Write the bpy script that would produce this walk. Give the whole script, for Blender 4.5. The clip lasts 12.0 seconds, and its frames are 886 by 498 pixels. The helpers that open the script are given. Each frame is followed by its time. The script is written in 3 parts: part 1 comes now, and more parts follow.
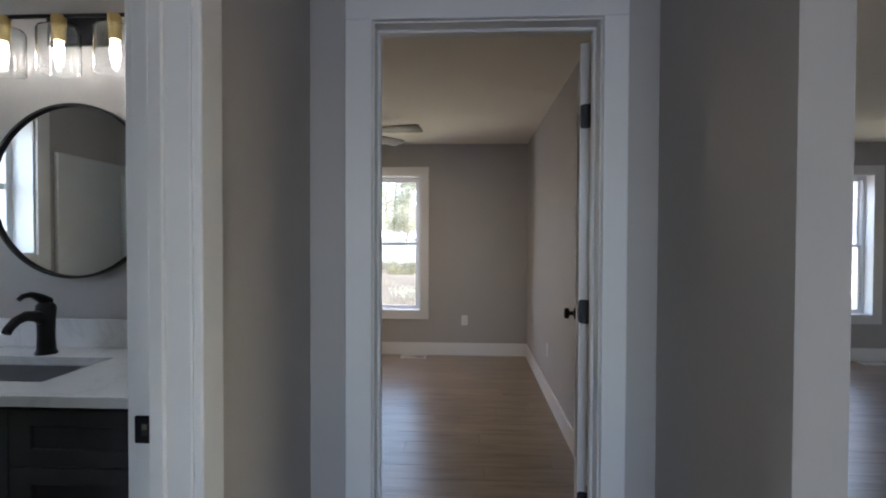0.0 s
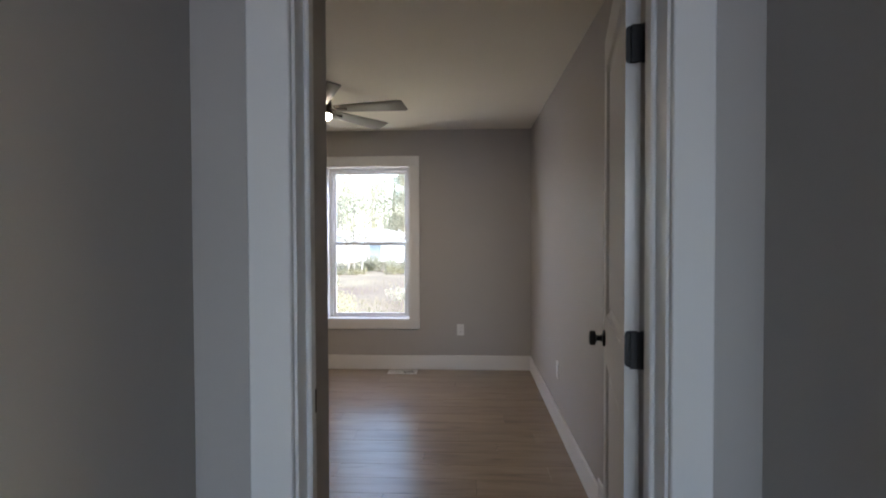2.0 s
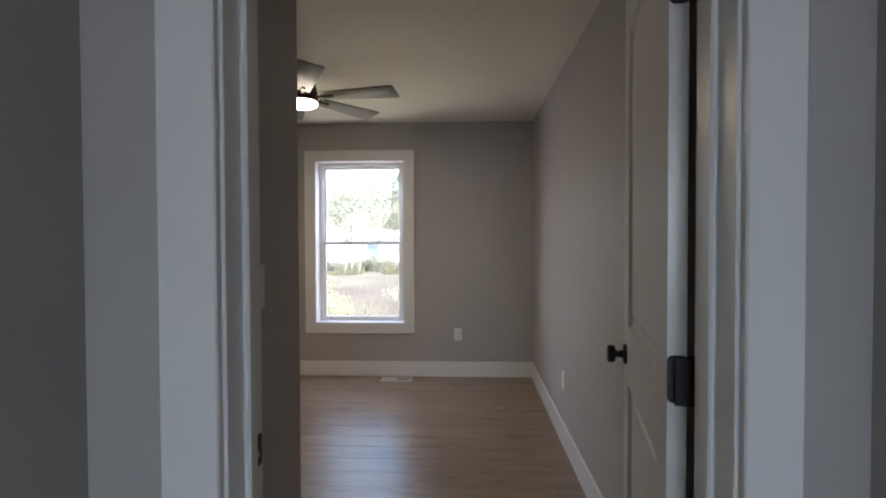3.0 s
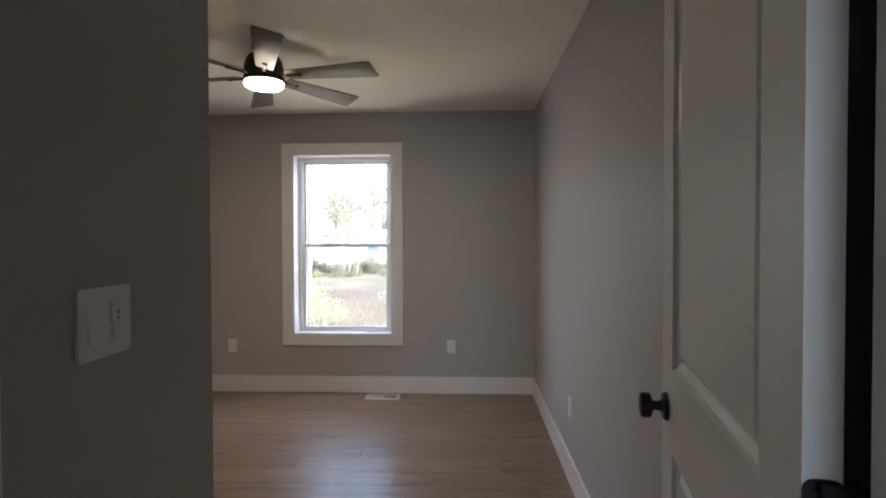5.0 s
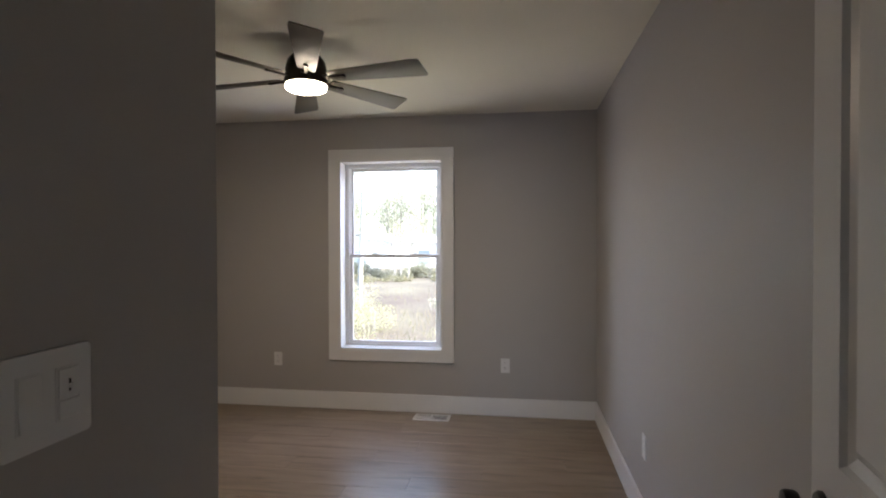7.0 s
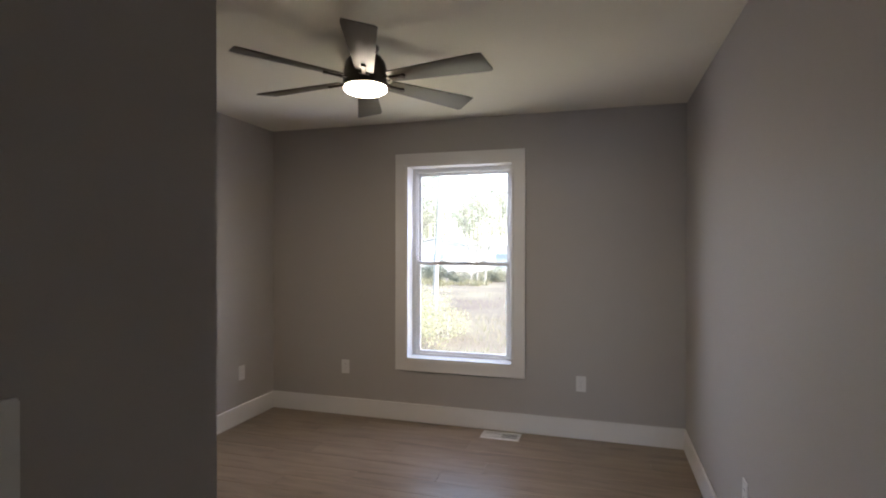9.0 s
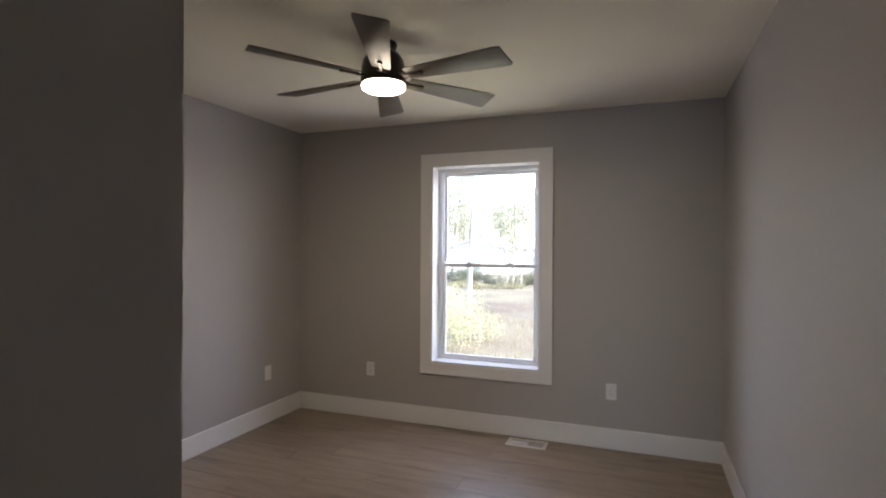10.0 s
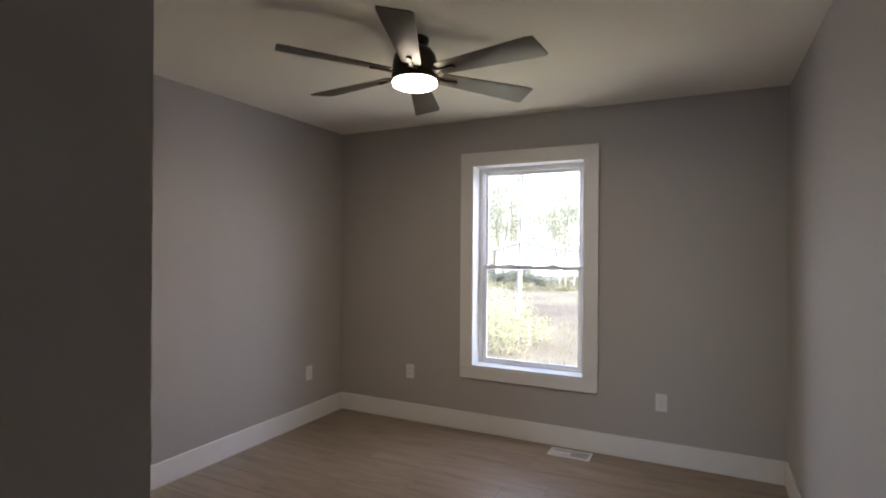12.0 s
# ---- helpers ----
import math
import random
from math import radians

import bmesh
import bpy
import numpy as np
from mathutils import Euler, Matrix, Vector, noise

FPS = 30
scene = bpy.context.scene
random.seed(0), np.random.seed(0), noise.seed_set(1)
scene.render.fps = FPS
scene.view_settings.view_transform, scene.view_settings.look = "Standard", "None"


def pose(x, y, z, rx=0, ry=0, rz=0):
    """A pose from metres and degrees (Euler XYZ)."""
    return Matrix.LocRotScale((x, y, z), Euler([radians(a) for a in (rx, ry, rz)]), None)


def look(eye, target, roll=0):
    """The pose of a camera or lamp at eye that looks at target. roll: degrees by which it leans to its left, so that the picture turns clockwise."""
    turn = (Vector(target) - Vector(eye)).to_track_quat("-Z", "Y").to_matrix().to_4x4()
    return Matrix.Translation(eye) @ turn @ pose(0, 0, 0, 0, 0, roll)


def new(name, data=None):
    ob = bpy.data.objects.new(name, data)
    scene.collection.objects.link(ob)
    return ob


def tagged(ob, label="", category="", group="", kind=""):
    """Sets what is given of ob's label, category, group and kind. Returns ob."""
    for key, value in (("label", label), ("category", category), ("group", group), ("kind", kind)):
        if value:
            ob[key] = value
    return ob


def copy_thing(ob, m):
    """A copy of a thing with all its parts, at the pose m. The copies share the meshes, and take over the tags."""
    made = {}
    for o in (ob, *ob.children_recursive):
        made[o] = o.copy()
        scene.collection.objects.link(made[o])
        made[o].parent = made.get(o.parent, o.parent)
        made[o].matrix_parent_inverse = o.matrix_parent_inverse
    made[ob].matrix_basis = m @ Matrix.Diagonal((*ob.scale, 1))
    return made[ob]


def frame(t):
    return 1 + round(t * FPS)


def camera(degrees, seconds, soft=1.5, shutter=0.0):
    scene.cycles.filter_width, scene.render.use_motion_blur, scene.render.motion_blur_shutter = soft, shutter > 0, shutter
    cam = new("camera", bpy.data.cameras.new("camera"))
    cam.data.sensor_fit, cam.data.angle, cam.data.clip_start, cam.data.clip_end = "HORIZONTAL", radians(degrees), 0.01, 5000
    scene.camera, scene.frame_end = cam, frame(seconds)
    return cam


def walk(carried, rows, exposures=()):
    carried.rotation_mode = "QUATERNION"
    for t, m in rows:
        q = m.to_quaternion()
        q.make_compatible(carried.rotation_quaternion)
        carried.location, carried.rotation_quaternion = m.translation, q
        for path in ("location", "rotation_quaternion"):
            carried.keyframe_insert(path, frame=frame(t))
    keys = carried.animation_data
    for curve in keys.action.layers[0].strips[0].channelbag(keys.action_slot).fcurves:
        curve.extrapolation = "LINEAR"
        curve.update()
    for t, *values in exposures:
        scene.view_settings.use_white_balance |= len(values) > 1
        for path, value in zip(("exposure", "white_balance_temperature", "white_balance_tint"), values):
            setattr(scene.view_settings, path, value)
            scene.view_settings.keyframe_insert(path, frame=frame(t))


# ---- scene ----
cam = camera(80.2, 12.0, soft=2.0)
PATH = [
    (0, (0.482, 0.367, 1.35), (0.384, 2.364, 1.311), 0.2),
    (0.5, (0.487, 0.562, 1.361), (0.387, 2.559, 1.319), -0.2),
    (1, (0.499, 0.746, 1.36), (0.4, 2.743, 1.317), -0.2),
    (1.5, (0.509, 0.931, 1.352), (0.412, 2.928, 1.311), -0.2),
    (2, (0.52, 1.097, 1.35), (0.423, 3.094, 1.306), -0.2),
    (2.5, (0.525, 1.255, 1.345), (0.432, 3.252, 1.3), -0.2),
    (3, (0.529, 1.408, 1.342), (0.436, 3.405, 1.297), -0.2),
    (5, (0.586, 1.9, 1.349), (0.49, 3.897, 1.308), -0.2),
    (5.5, (0.588, 1.986, 1.356), (0.469, 3.982, 1.32), -0.3),
    (6, (0.58, 2.062, 1.371), (0.412, 4.055, 1.339), -0.3),
    (6.5, (0.563, 2.131, 1.388), (0.339, 4.118, 1.359), -0.1),
    (7, (0.55, 2.187, 1.402), (0.262, 4.166, 1.377), -0.1),
    (9, (0.578, 2.41, 1.434), (0.001, 4.325, 1.421), 0.1),
    (9.5, (0.609, 2.468, 1.437), (-0.032, 4.362, 1.426), 0.2),
    (10, (0.641, 2.511, 1.425), (-0.069, 4.381, 1.422), 0.3),
    (10.5, (0.646, 2.549, 1.433), (-0.119, 4.397, 1.429), 0.4),
    (11, (0.66, 2.575, 1.432), (-0.159, 4.4, 1.429), 0.4),
    (11.5, (0.678, 2.601, 1.429), (-0.184, 4.406, 1.428), 0.4),
    (12, (0.69, 2.638, 1.426), (-0.201, 4.429, 1.426), 0.4),
]
walk(cam, [(t, look(eye, target, roll)) for t, eye, target, roll in PATH], [(0, 2.95), (12, 2.95)])

# ---- world, sun, lights ----
world = bpy.data.worlds.new("sky")
scene.world = world
world.use_nodes = True
wn = world.node_tree.nodes
sky = wn.new("ShaderNodeTexSky")
sky.sky_type = "NISHITA"
sky.sun_disc = False
sky.sun_elevation, sky.sun_rotation = radians(38), radians(104)
world.node_tree.links.new(sky.outputs[0], wn["Background"].inputs[0])
wn["Background"].inputs[1].default_value = 0.15


def lamp(name, kind, m, energy, color, **kw):
    d = bpy.data.lights.new(name, kind)
    d.energy, d.color = energy, color
    for k, v in kw.items():
        if k == "size":
            d.shape, d.size, d.size_y = "RECTANGLE", v[0], v[1]
        if k == "disk":
            d.shape, d.size = "DISK", v
        if k == "angle":
            d.angle = v
        if k == "spread":
            d.spread = v
        if k == "radius":
            d.shadow_soft_size = v
    ob = new(name, d)
    ob.matrix_world = m
    return ob


lamp("sun", "SUN", look((10, -2.5, 8.0), (0, 0, 0)), 2.9, (1.0, 0.95, 0.87), angle=radians(0.6))
DAY = (0.82, 0.87, 1.0)
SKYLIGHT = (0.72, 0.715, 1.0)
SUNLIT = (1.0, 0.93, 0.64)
HALL_FILL = (0.60, 0.72, 1.0)
# added lamps outside the windows, mostly out of sight, for sky and ground light
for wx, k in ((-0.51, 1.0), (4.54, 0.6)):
    lamp("sky_fill_lamp", "AREA", look((wx, 6.80, 2.28), (wx, 4.4, 0.0)), 2.2 * k, SKYLIGHT, size=(0.9, 0.4))
    lamp("sky_fill_lamp", "AREA", look((wx + 1.0, 7.35, 1.35), (wx - 0.9, 5.2, 1.35)), 1.5 * k, SKYLIGHT, size=(0.8, 1.5))
    lamp("sky_fill_lamp", "AREA", look((wx - 1.15, 7.35, 1.35), (wx + 0.8, 5.2, 1.35)), 1.15 * k, SKYLIGHT, size=(0.8, 1.5))
    lamp("ground_fill_lamp", "AREA", look((wx, 7.1, 0.12), (wx, 5.0, 1.9)), 1.65 * k, SUNLIT, size=(1.4, 0.4))
lamp("bath_daylight", "AREA", pose(-2.3, 1.45, 1.63, 90, 0, -90), 0.6, DAY, size=(0.56, 0.72))
# hall fill: two made-up lamps behind openings that are never in view
lamp("back_fill_lamp", "AREA", pose(0.7, -3.2, 1.6, 90, 0, 0), 5.2, HALL_FILL, size=(1.6, 1.3))
lamp("east_fill_lamp", "AREA", pose(7.2, -0.4, 1.42, 90, 0, 90), 0.6, HALL_FILL, size=(1.6, 1.3))
# fan lamp and vanity bulbs
lamp("fan_lamp", "AREA", pose(-0.568, 4.85, 2.193), 1.1, (1.0, 0.80, 0.60), disk=0.19)


# ---- materials ----
def material(name, base, rough=0.5, metal=0.0, vary=0.08, scale=6.0, fine=180.0, bump=0.1, spec=0.5):
    """Paint, plastic or metal with a slow and a fine variation of tone, gloss and relief."""
    m = bpy.data.materials.new(name)
    m.use_nodes = True
    n, l = m.node_tree.nodes, m.node_tree.links
    b = n["Principled BSDF"]
    tc = n.new("ShaderNodeTexCoord")
    n1, n2 = n.new("ShaderNodeTexNoise"), n.new("ShaderNodeTexNoise")
    n1.inputs["Scale"].default_value, n1.inputs["Detail"].default_value = scale, 4
    n2.inputs["Scale"].default_value, n2.inputs["Detail"].default_value = fine, 2
    l.new(tc.outputs["Object"], n1.inputs["Vector"])
    l.new(tc.outputs["Object"], n2.inputs["Vector"])
    mix = n.new("ShaderNodeMix")
    mix.data_type = "RGBA"
    mix.inputs[6].default_value = (*[c * (1 - vary) for c in base], 1)
    mix.inputs[7].default_value = (*[min(1, c * (1 + vary)) for c in base], 1)
    l.new(n1.outputs[0], mix.inputs[0])
    l.new(mix.outputs[2], b.inputs["Base Color"])
    mr = n.new("ShaderNodeMapRange")
    mr.inputs[3].default_value, mr.inputs[4].default_value = max(0.02, rough - 0.06), min(1, rough + 0.06)
    l.new(n1.outputs[0], mr.inputs[0])
    l.new(mr.outputs[0], b.inputs["Roughness"])
    b.inputs["Metallic"].default_value = metal
    b.inputs["Specular IOR Level"].default_value = spec
    if bump:
        bp = n.new("ShaderNodeBump")
        bp.inputs["Strength"].default_value, bp.inputs["Distance"].default_value = bump, 0.002
        l.new(n2.outputs[0], bp.inputs["Height"])
        l.new(bp.outputs[0], b.inputs["Normal"])
    return m


def emitter(name, color, strength):
    m = bpy.data.materials.new(name)
    m.use_nodes = True
    b = m.node_tree.nodes["Principled BSDF"]
    b.inputs["Base Color"].default_value = (*color, 1)
    b.inputs["Emission Color"].default_value = (*color, 1)
    b.inputs["Emission Strength"].default_value = strength
    return m


def glass(name, rough=0.0, ior=1.45):
    m = bpy.data.materials.new(name)
    m.use_nodes = True
    b = m.node_tree.nodes["Principled BSDF"]
    b.inputs["Base Color"].default_value = (0.98, 0.99, 0.99, 1)
    b.inputs["Transmission Weight"].default_value = 1
    b.inputs["Roughness"].default_value = rough
    b.inputs["IOR"].default_value = ior
    return m


def wood_floor():
    """Pale oak vinyl plank: grain along x, a tone of its own for each plank, a few dark streaks."""
    m = bpy.data.materials.new("oak_plank")
    m.use_nodes = True
    n, l = m.node_tree.nodes, m.node_tree.links
    b = n["Principled BSDF"]
    tc, info = n.new("ShaderNodeTexCoord"), n.new("ShaderNodeObjectInfo")
    off = n.new("ShaderNodeVectorMath")
    off.operation = "MULTIPLY_ADD"
    off.inputs[1].default_value = (1, 1, 1)
    comb = n.new("ShaderNodeCombineXYZ")
    k = n.new("ShaderNodeMath")
    k.operation = "MULTIPLY"
    k.inputs[1].default_value = 37
    l.new(info.outputs["Random"], k.inputs[0])
    l.new(k.outputs[0], comb.inputs[0])
    l.new(k.outputs[0], comb.inputs[1])
    l.new(tc.outputs["Object"], off.inputs[0])
    l.new(comb.outputs[0], off.inputs[2])
    mp = n.new("ShaderNodeMapping")
    mp.inputs["Scale"].default_value = (1.0, 6.5, 6.5)
    l.new(off.outputs[0], mp.inputs[0])
    g = n.new("ShaderNodeTexNoise")
    g.inputs["Scale"].default_value, g.inputs["Detail"].default_value, g.inputs["Distortion"].default_value = 2.2, 7, 0.6
    l.new(mp.outputs[0], g.inputs["Vector"])
    mp2 = n.new("ShaderNodeMapping")
    mp2.inputs["Scale"].default_value = (2.2, 70, 70)
    l.new(off.outputs[0], mp2.inputs[0])
    g2 = n.new("ShaderNodeTexNoise")
    g2.inputs["Scale"].default_value, g2.inputs["Detail"].default_value = 1.6, 4
    l.new(mp2.outputs[0], g2.inputs["Vector"])
    r = n.new("ShaderNodeValToRGB")
    e = r.color_ramp.elements
    e[0].position, e[0].color = 0.22, (0.118, 0.086, 0.060, 1)
    e[1].position, e[1].color = 0.78, (0.330, 0.256, 0.184, 1)
    mid = e.new(0.45)
    mid.color = (0.238, 0.178, 0.122, 1)
    l.new(g.outputs[0], r.inputs[0])
    tone = n.new("ShaderNodeMapRange")
    tone.inputs[3].default_value, tone.inputs[4].default_value = 0.90, 1.08
    l.new(info.outputs["Random"], tone.inputs[0])
    fine = n.new("ShaderNodeMapRange")
    fine.inputs[1].default_value, fine.inputs[2].default_value = 0.3, 0.7
    fine.inputs[3].default_value, fine.inputs[4].default_value = 0.92, 1.04
    l.new(g2.outputs[0], fine.inputs[0])
    both = n.new("ShaderNodeMath")
    both.operation = "MULTIPLY"
    l.new(tone.outputs[0], both.inputs[0])
    l.new(fine.outputs[0], both.inputs[1])
    mp3 = n.new("ShaderNodeMapping")
    mp3.inputs["Scale"].default_value = (2.6, 24, 24)
    l.new(off.outputs[0], mp3.inputs[0])
    g3 = n.new("ShaderNodeTexNoise")
    g3.inputs["Scale"].default_value, g3.inputs["Detail"].default_value, g3.inputs["Distortion"].default_value = 1.1, 3, 0.8
    l.new(mp3.outputs[0], g3.inputs["Vector"])
    streak = n.new("ShaderNodeMapRange")
    streak.inputs[1].default_value, streak.inputs[2].default_value = 0.63, 0.74
    streak.inputs[3].default_value, streak.inputs[4].default_value = 1.0, 0.55
    l.new(g3.outputs[0], streak.inputs[0])
    all3 = n.new("ShaderNodeMath")
    all3.operation = "MULTIPLY"
    l.new(both.outputs[0], all3.inputs[0])
    l.new(streak.outputs[0], all3.inputs[1])
    mul = n.new("ShaderNodeVectorMath")
    mul.operation = "SCALE"
    l.new(r.outputs[0], mul.inputs[0])
    l.new(all3.outputs[0], mul.inputs[3])
    l.new(mul.outputs[0], b.inputs["Base Color"])
    rr = n.new("ShaderNodeMapRange")
    rr.inputs[3].default_value, rr.inputs[4].default_value = 0.26, 0.37
    b.inputs["Specular IOR Level"].default_value = 0.85
    l.new(g.outputs[0], rr.inputs[0])
    l.new(rr.outputs[0], b.inputs["Roughness"])
    bp = n.new("ShaderNodeBump")
    bp.inputs["Strength"].default_value, bp.inputs["Distance"].default_value = 0.12, 0.001
    l.new(g2.outputs[0], bp.inputs["Height"])
    l.new(bp.outputs[0], b.inputs["Normal"])
    return m


def marble():
    m = material("quartz", (0.78, 0.79, 0.79), 0.22, vary=0.03, bump=0.0)
    n, l = m.node_tree.nodes, m.node_tree.links
    b = n["Principled BSDF"]
    tc, nz, rp = n.new("ShaderNodeTexCoord"), n.new("ShaderNodeTexNoise"), n.new("ShaderNodeValToRGB")
    nz.inputs["Scale"].default_value, nz.inputs["Detail"].default_value, nz.inputs["Distortion"].default_value = 2.0, 8, 1.2
    l.new(tc.outputs["Object"], nz.inputs["Vector"])
    e = rp.color_ramp.elements
    e[0].position, e[0].color = 0.485, (0.80, 0.81, 0.81, 1)
    e[1].position, e[1].color = 0.52, (0.80, 0.81, 0.81, 1)
    v = e.new(0.502)
    v.color = (0.73, 0.74, 0.735, 1)
    l.new(nz.outputs[0], rp.inputs[0])
    l.new(rp.outputs[0], b.inputs["Base Color"])
    return m


def foliage(name, c0, c1):
    m = bpy.data.materials.new(name)
    m.use_nodes = True
    n, l = m.node_tree.nodes, m.node_tree.links
    b = n["Principled BSDF"]
    geo, mix = n.new("ShaderNodeNewGeometry"), n.new("ShaderNodeMix")
    mix.data_type = "RGBA"
    mix.inputs[6].default_value, mix.inputs[7].default_value = (*c0, 1), (*c1, 1)
    l.new(geo.outputs["Random Per Island"], mix.inputs[0])
    l.new(mix.outputs[2], b.inputs["Base Color"])
    b.inputs["Roughness"].default_value = 0.6
    tr, ms = n.new("ShaderNodeBsdfTranslucent"), n.new("ShaderNodeMixShader")
    ms.inputs[0].default_value = 0.55
    l.new(mix.outputs[2], tr.inputs[0])
    l.new(b.outputs[0], ms.inputs[1])
    l.new(tr.outputs[0], ms.inputs[2])
    l.new(ms.outputs[0], n["Material Output"].inputs[0])
    return m


def ground_material():
    m = bpy.data.materials.new("dry_ground")
    m.use_nodes = True
    n, l = m.node_tree.nodes, m.node_tree.links
    b = n["Principled BSDF"]
    tc, a, c, rp, rp2, mix = (n.new(k) for k in ("ShaderNodeTexCoord", "ShaderNodeTexNoise", "ShaderNodeTexNoise", "ShaderNodeValToRGB", "ShaderNodeValToRGB", "ShaderNodeMix"))
    a.inputs["Scale"].default_value, a.inputs["Detail"].default_value = 0.35, 6
    c.inputs["Scale"].default_value, c.inputs["Detail"].default_value = 9, 8
    for t in (a, c):
        l.new(tc.outputs["Object"], t.inputs["Vector"])
    e = rp.color_ramp.elements
    e[0].position, e[0].color = 0.35, (0.100, 0.074, 0.056, 1)
    e[1].position, e[1].color = 0.65, (0.165, 0.142, 0.102, 1)
    e2 = rp2.color_ramp.elements
    e2[0].position, e2[0].color = 0.3, (0.55, 0.55, 0.55, 1)
    e2[1].position, e2[1].color = 0.7, (1, 1, 1, 1)
    l.new(a.outputs[0], rp.inputs[0])
    l.new(c.outputs[0], rp2.inputs[0])
    mix.data_type, mix.blend_type = "RGBA", "MULTIPLY"
    mix.inputs[0].default_value = 1
    l.new(rp.outputs[0], mix.inputs[6])
    l.new(rp2.outputs[0], mix.inputs[7])
    l.new(mix.outputs[2], b.inputs["Base Color"])
    b.inputs["Roughness"].default_value = 0.95
    return m


WALL = material("greige_wall_paint", (0.44, 0.420, 0.402), 0.50, vary=0.025, scale=2.2, fine=260, bump=0.10, spec=0.35)
# yellow tint added to the ceiling colour for light bounced off the ground outside
CEIL = material("ceiling_paint", (0.86, 0.83, 0.74), 0.75, vary=0.03, scale=3.0, fine=90, bump=0.25, spec=0.3)
TRIM = material("white_trim_paint", (0.78, 0.775, 0.765), 0.32, vary=0.03, scale=5, fine=120, bump=0.05)
DOORP = material("white_door_paint", (0.70, 0.69, 0.675), 0.30, vary=0.03, scale=4, fine=90, bump=0.08)
VINYL = material("white_vinyl", (0.78, 0.79, 0.80), 0.35, vary=0.02, bump=0.03)
PLATE = material("white_plastic", (0.76, 0.76, 0.75), 0.35, vary=0.02, bump=0.0)
# near-black: paints the shade inside holes, slots and ducts; also the hinge screws
SLOT = material("slot_dark", (0.03, 0.03, 0.03), 0.6, bump=0.0)
BLACK = material("black_hardware", (0.018, 0.018, 0.02), 0.42, metal=0.6, vary=0.25, scale=30, bump=0.06)
BRONZE = material("bronze_fan_metal", (0.055, 0.045, 0.038), 0.40, metal=0.7, vary=0.15, scale=20, bump=0.05)
BLADE = material("dark_walnut_blade", (0.078, 0.066, 0.048), 0.40, vary=0.14, scale=5, fine=70, bump=0.08, spec=0.75)
BRASS = material("brushed_brass", (0.62, 0.45, 0.20), 0.32, metal=1.0, vary=0.08, scale=25, bump=0.08)
STEEL = material("steel_latch", (0.55, 0.52, 0.44), 0.3, metal=1.0, bump=0.02)
CAB = material("charcoal_cabinet_paint", (0.045, 0.048, 0.050), 0.40, vary=0.10, scale=8, bump=0.05)
QUARTZ = marble()
CERAMIC = material("white_ceramic", (0.80, 0.80, 0.80), 0.12, vary=0.01, bump=0.0)
ACRYLIC = material("white_acrylic", (0.74, 0.76, 0.76), 0.2, vary=0.02, bump=0.0)
OAK = wood_floor()
SLAB = material("subfloor", (0.05, 0.04, 0.03), 0.9)
CLEAR = glass("clear_glass")
PANE = glass("window_glass", ior=1.02)
MIRROR = material("mirror_silver", (0.90, 0.92, 0.92), 0.02, metal=1.0, vary=0.0, bump=0.0)
MIRROR.node_tree.nodes["Map Range"].inputs[3].default_value = 0.0
MIRROR.node_tree.nodes["Map Range"].inputs[4].default_value = 0.015
LENS = emitter("lamp_lens", (1.0, 0.85, 0.68), 4.6)
BULB = emitter("bulb_glow", (1.0, 0.97, 0.94), 4.2)
GROUND = ground_material()
LEAF_Y = foliage("yellow_green_leaves", (0.30, 0.30, 0.19), (0.48, 0.45, 0.30))
LEAF_G = foliage("green_brown_leaves", (0.17, 0.18, 0.13), (0.36, 0.34, 0.26))
# lighter than real leaves: the bright outdoor haze is put into this colour
LEAF_P = foliage("haze_pale_leaves", (0.24, 0.245, 0.18), (0.42, 0.40, 0.31))
STRAW = foliage("dry_grass_blades", (0.18, 0.17, 0.10), (0.34, 0.31, 0.20))
PALE_BARK = material("pale_bark", (0.32, 0.305, 0.285), 0.9, vary=0.3, scale=9, fine=60, bump=0.5)
BARK = material("grey_bark", (0.27, 0.25, 0.23), 0.9, vary=0.35, scale=12, fine=60, bump=0.6)
SIDING = material("white_siding", (0.74, 0.75, 0.75), 0.6, vary=0.05, scale=1)
ROOFM = material("grey_shingle", (0.46, 0.46, 0.47), 0.9, vary=0.2, scale=4)
FARGLASS = material("far_window_glass", (0.26, 0.30, 0.33), 0.25, bump=0.0)


# ---- mesh helpers ----
def box(bm, x0, x1, y0, y1, z0, z1, bevel=0.0, seg=1):
    r = bmesh.ops.create_cube(bm, size=1.0)
    vs = r["verts"]
    for v in vs:
        v.co = Vector(((x0 + x1) / 2 + v.co.x * (x1 - x0), (y0 + y1) / 2 + v.co.y * (y1 - y0), (z0 + z1) / 2 + v.co.z * (z1 - z0)))
    if bevel:
        es = list({e for v in vs for e in v.link_edges})
        bmesh.ops.bevel(bm, geom=es, offset=bevel, segments=seg, affect="EDGES", profile=0.5)
    return bm


def boxes(*dims, bevel=0.0):
    bm = bmesh.new()
    for d in dims:
        box(bm, *d, bevel=bevel)
    return bm


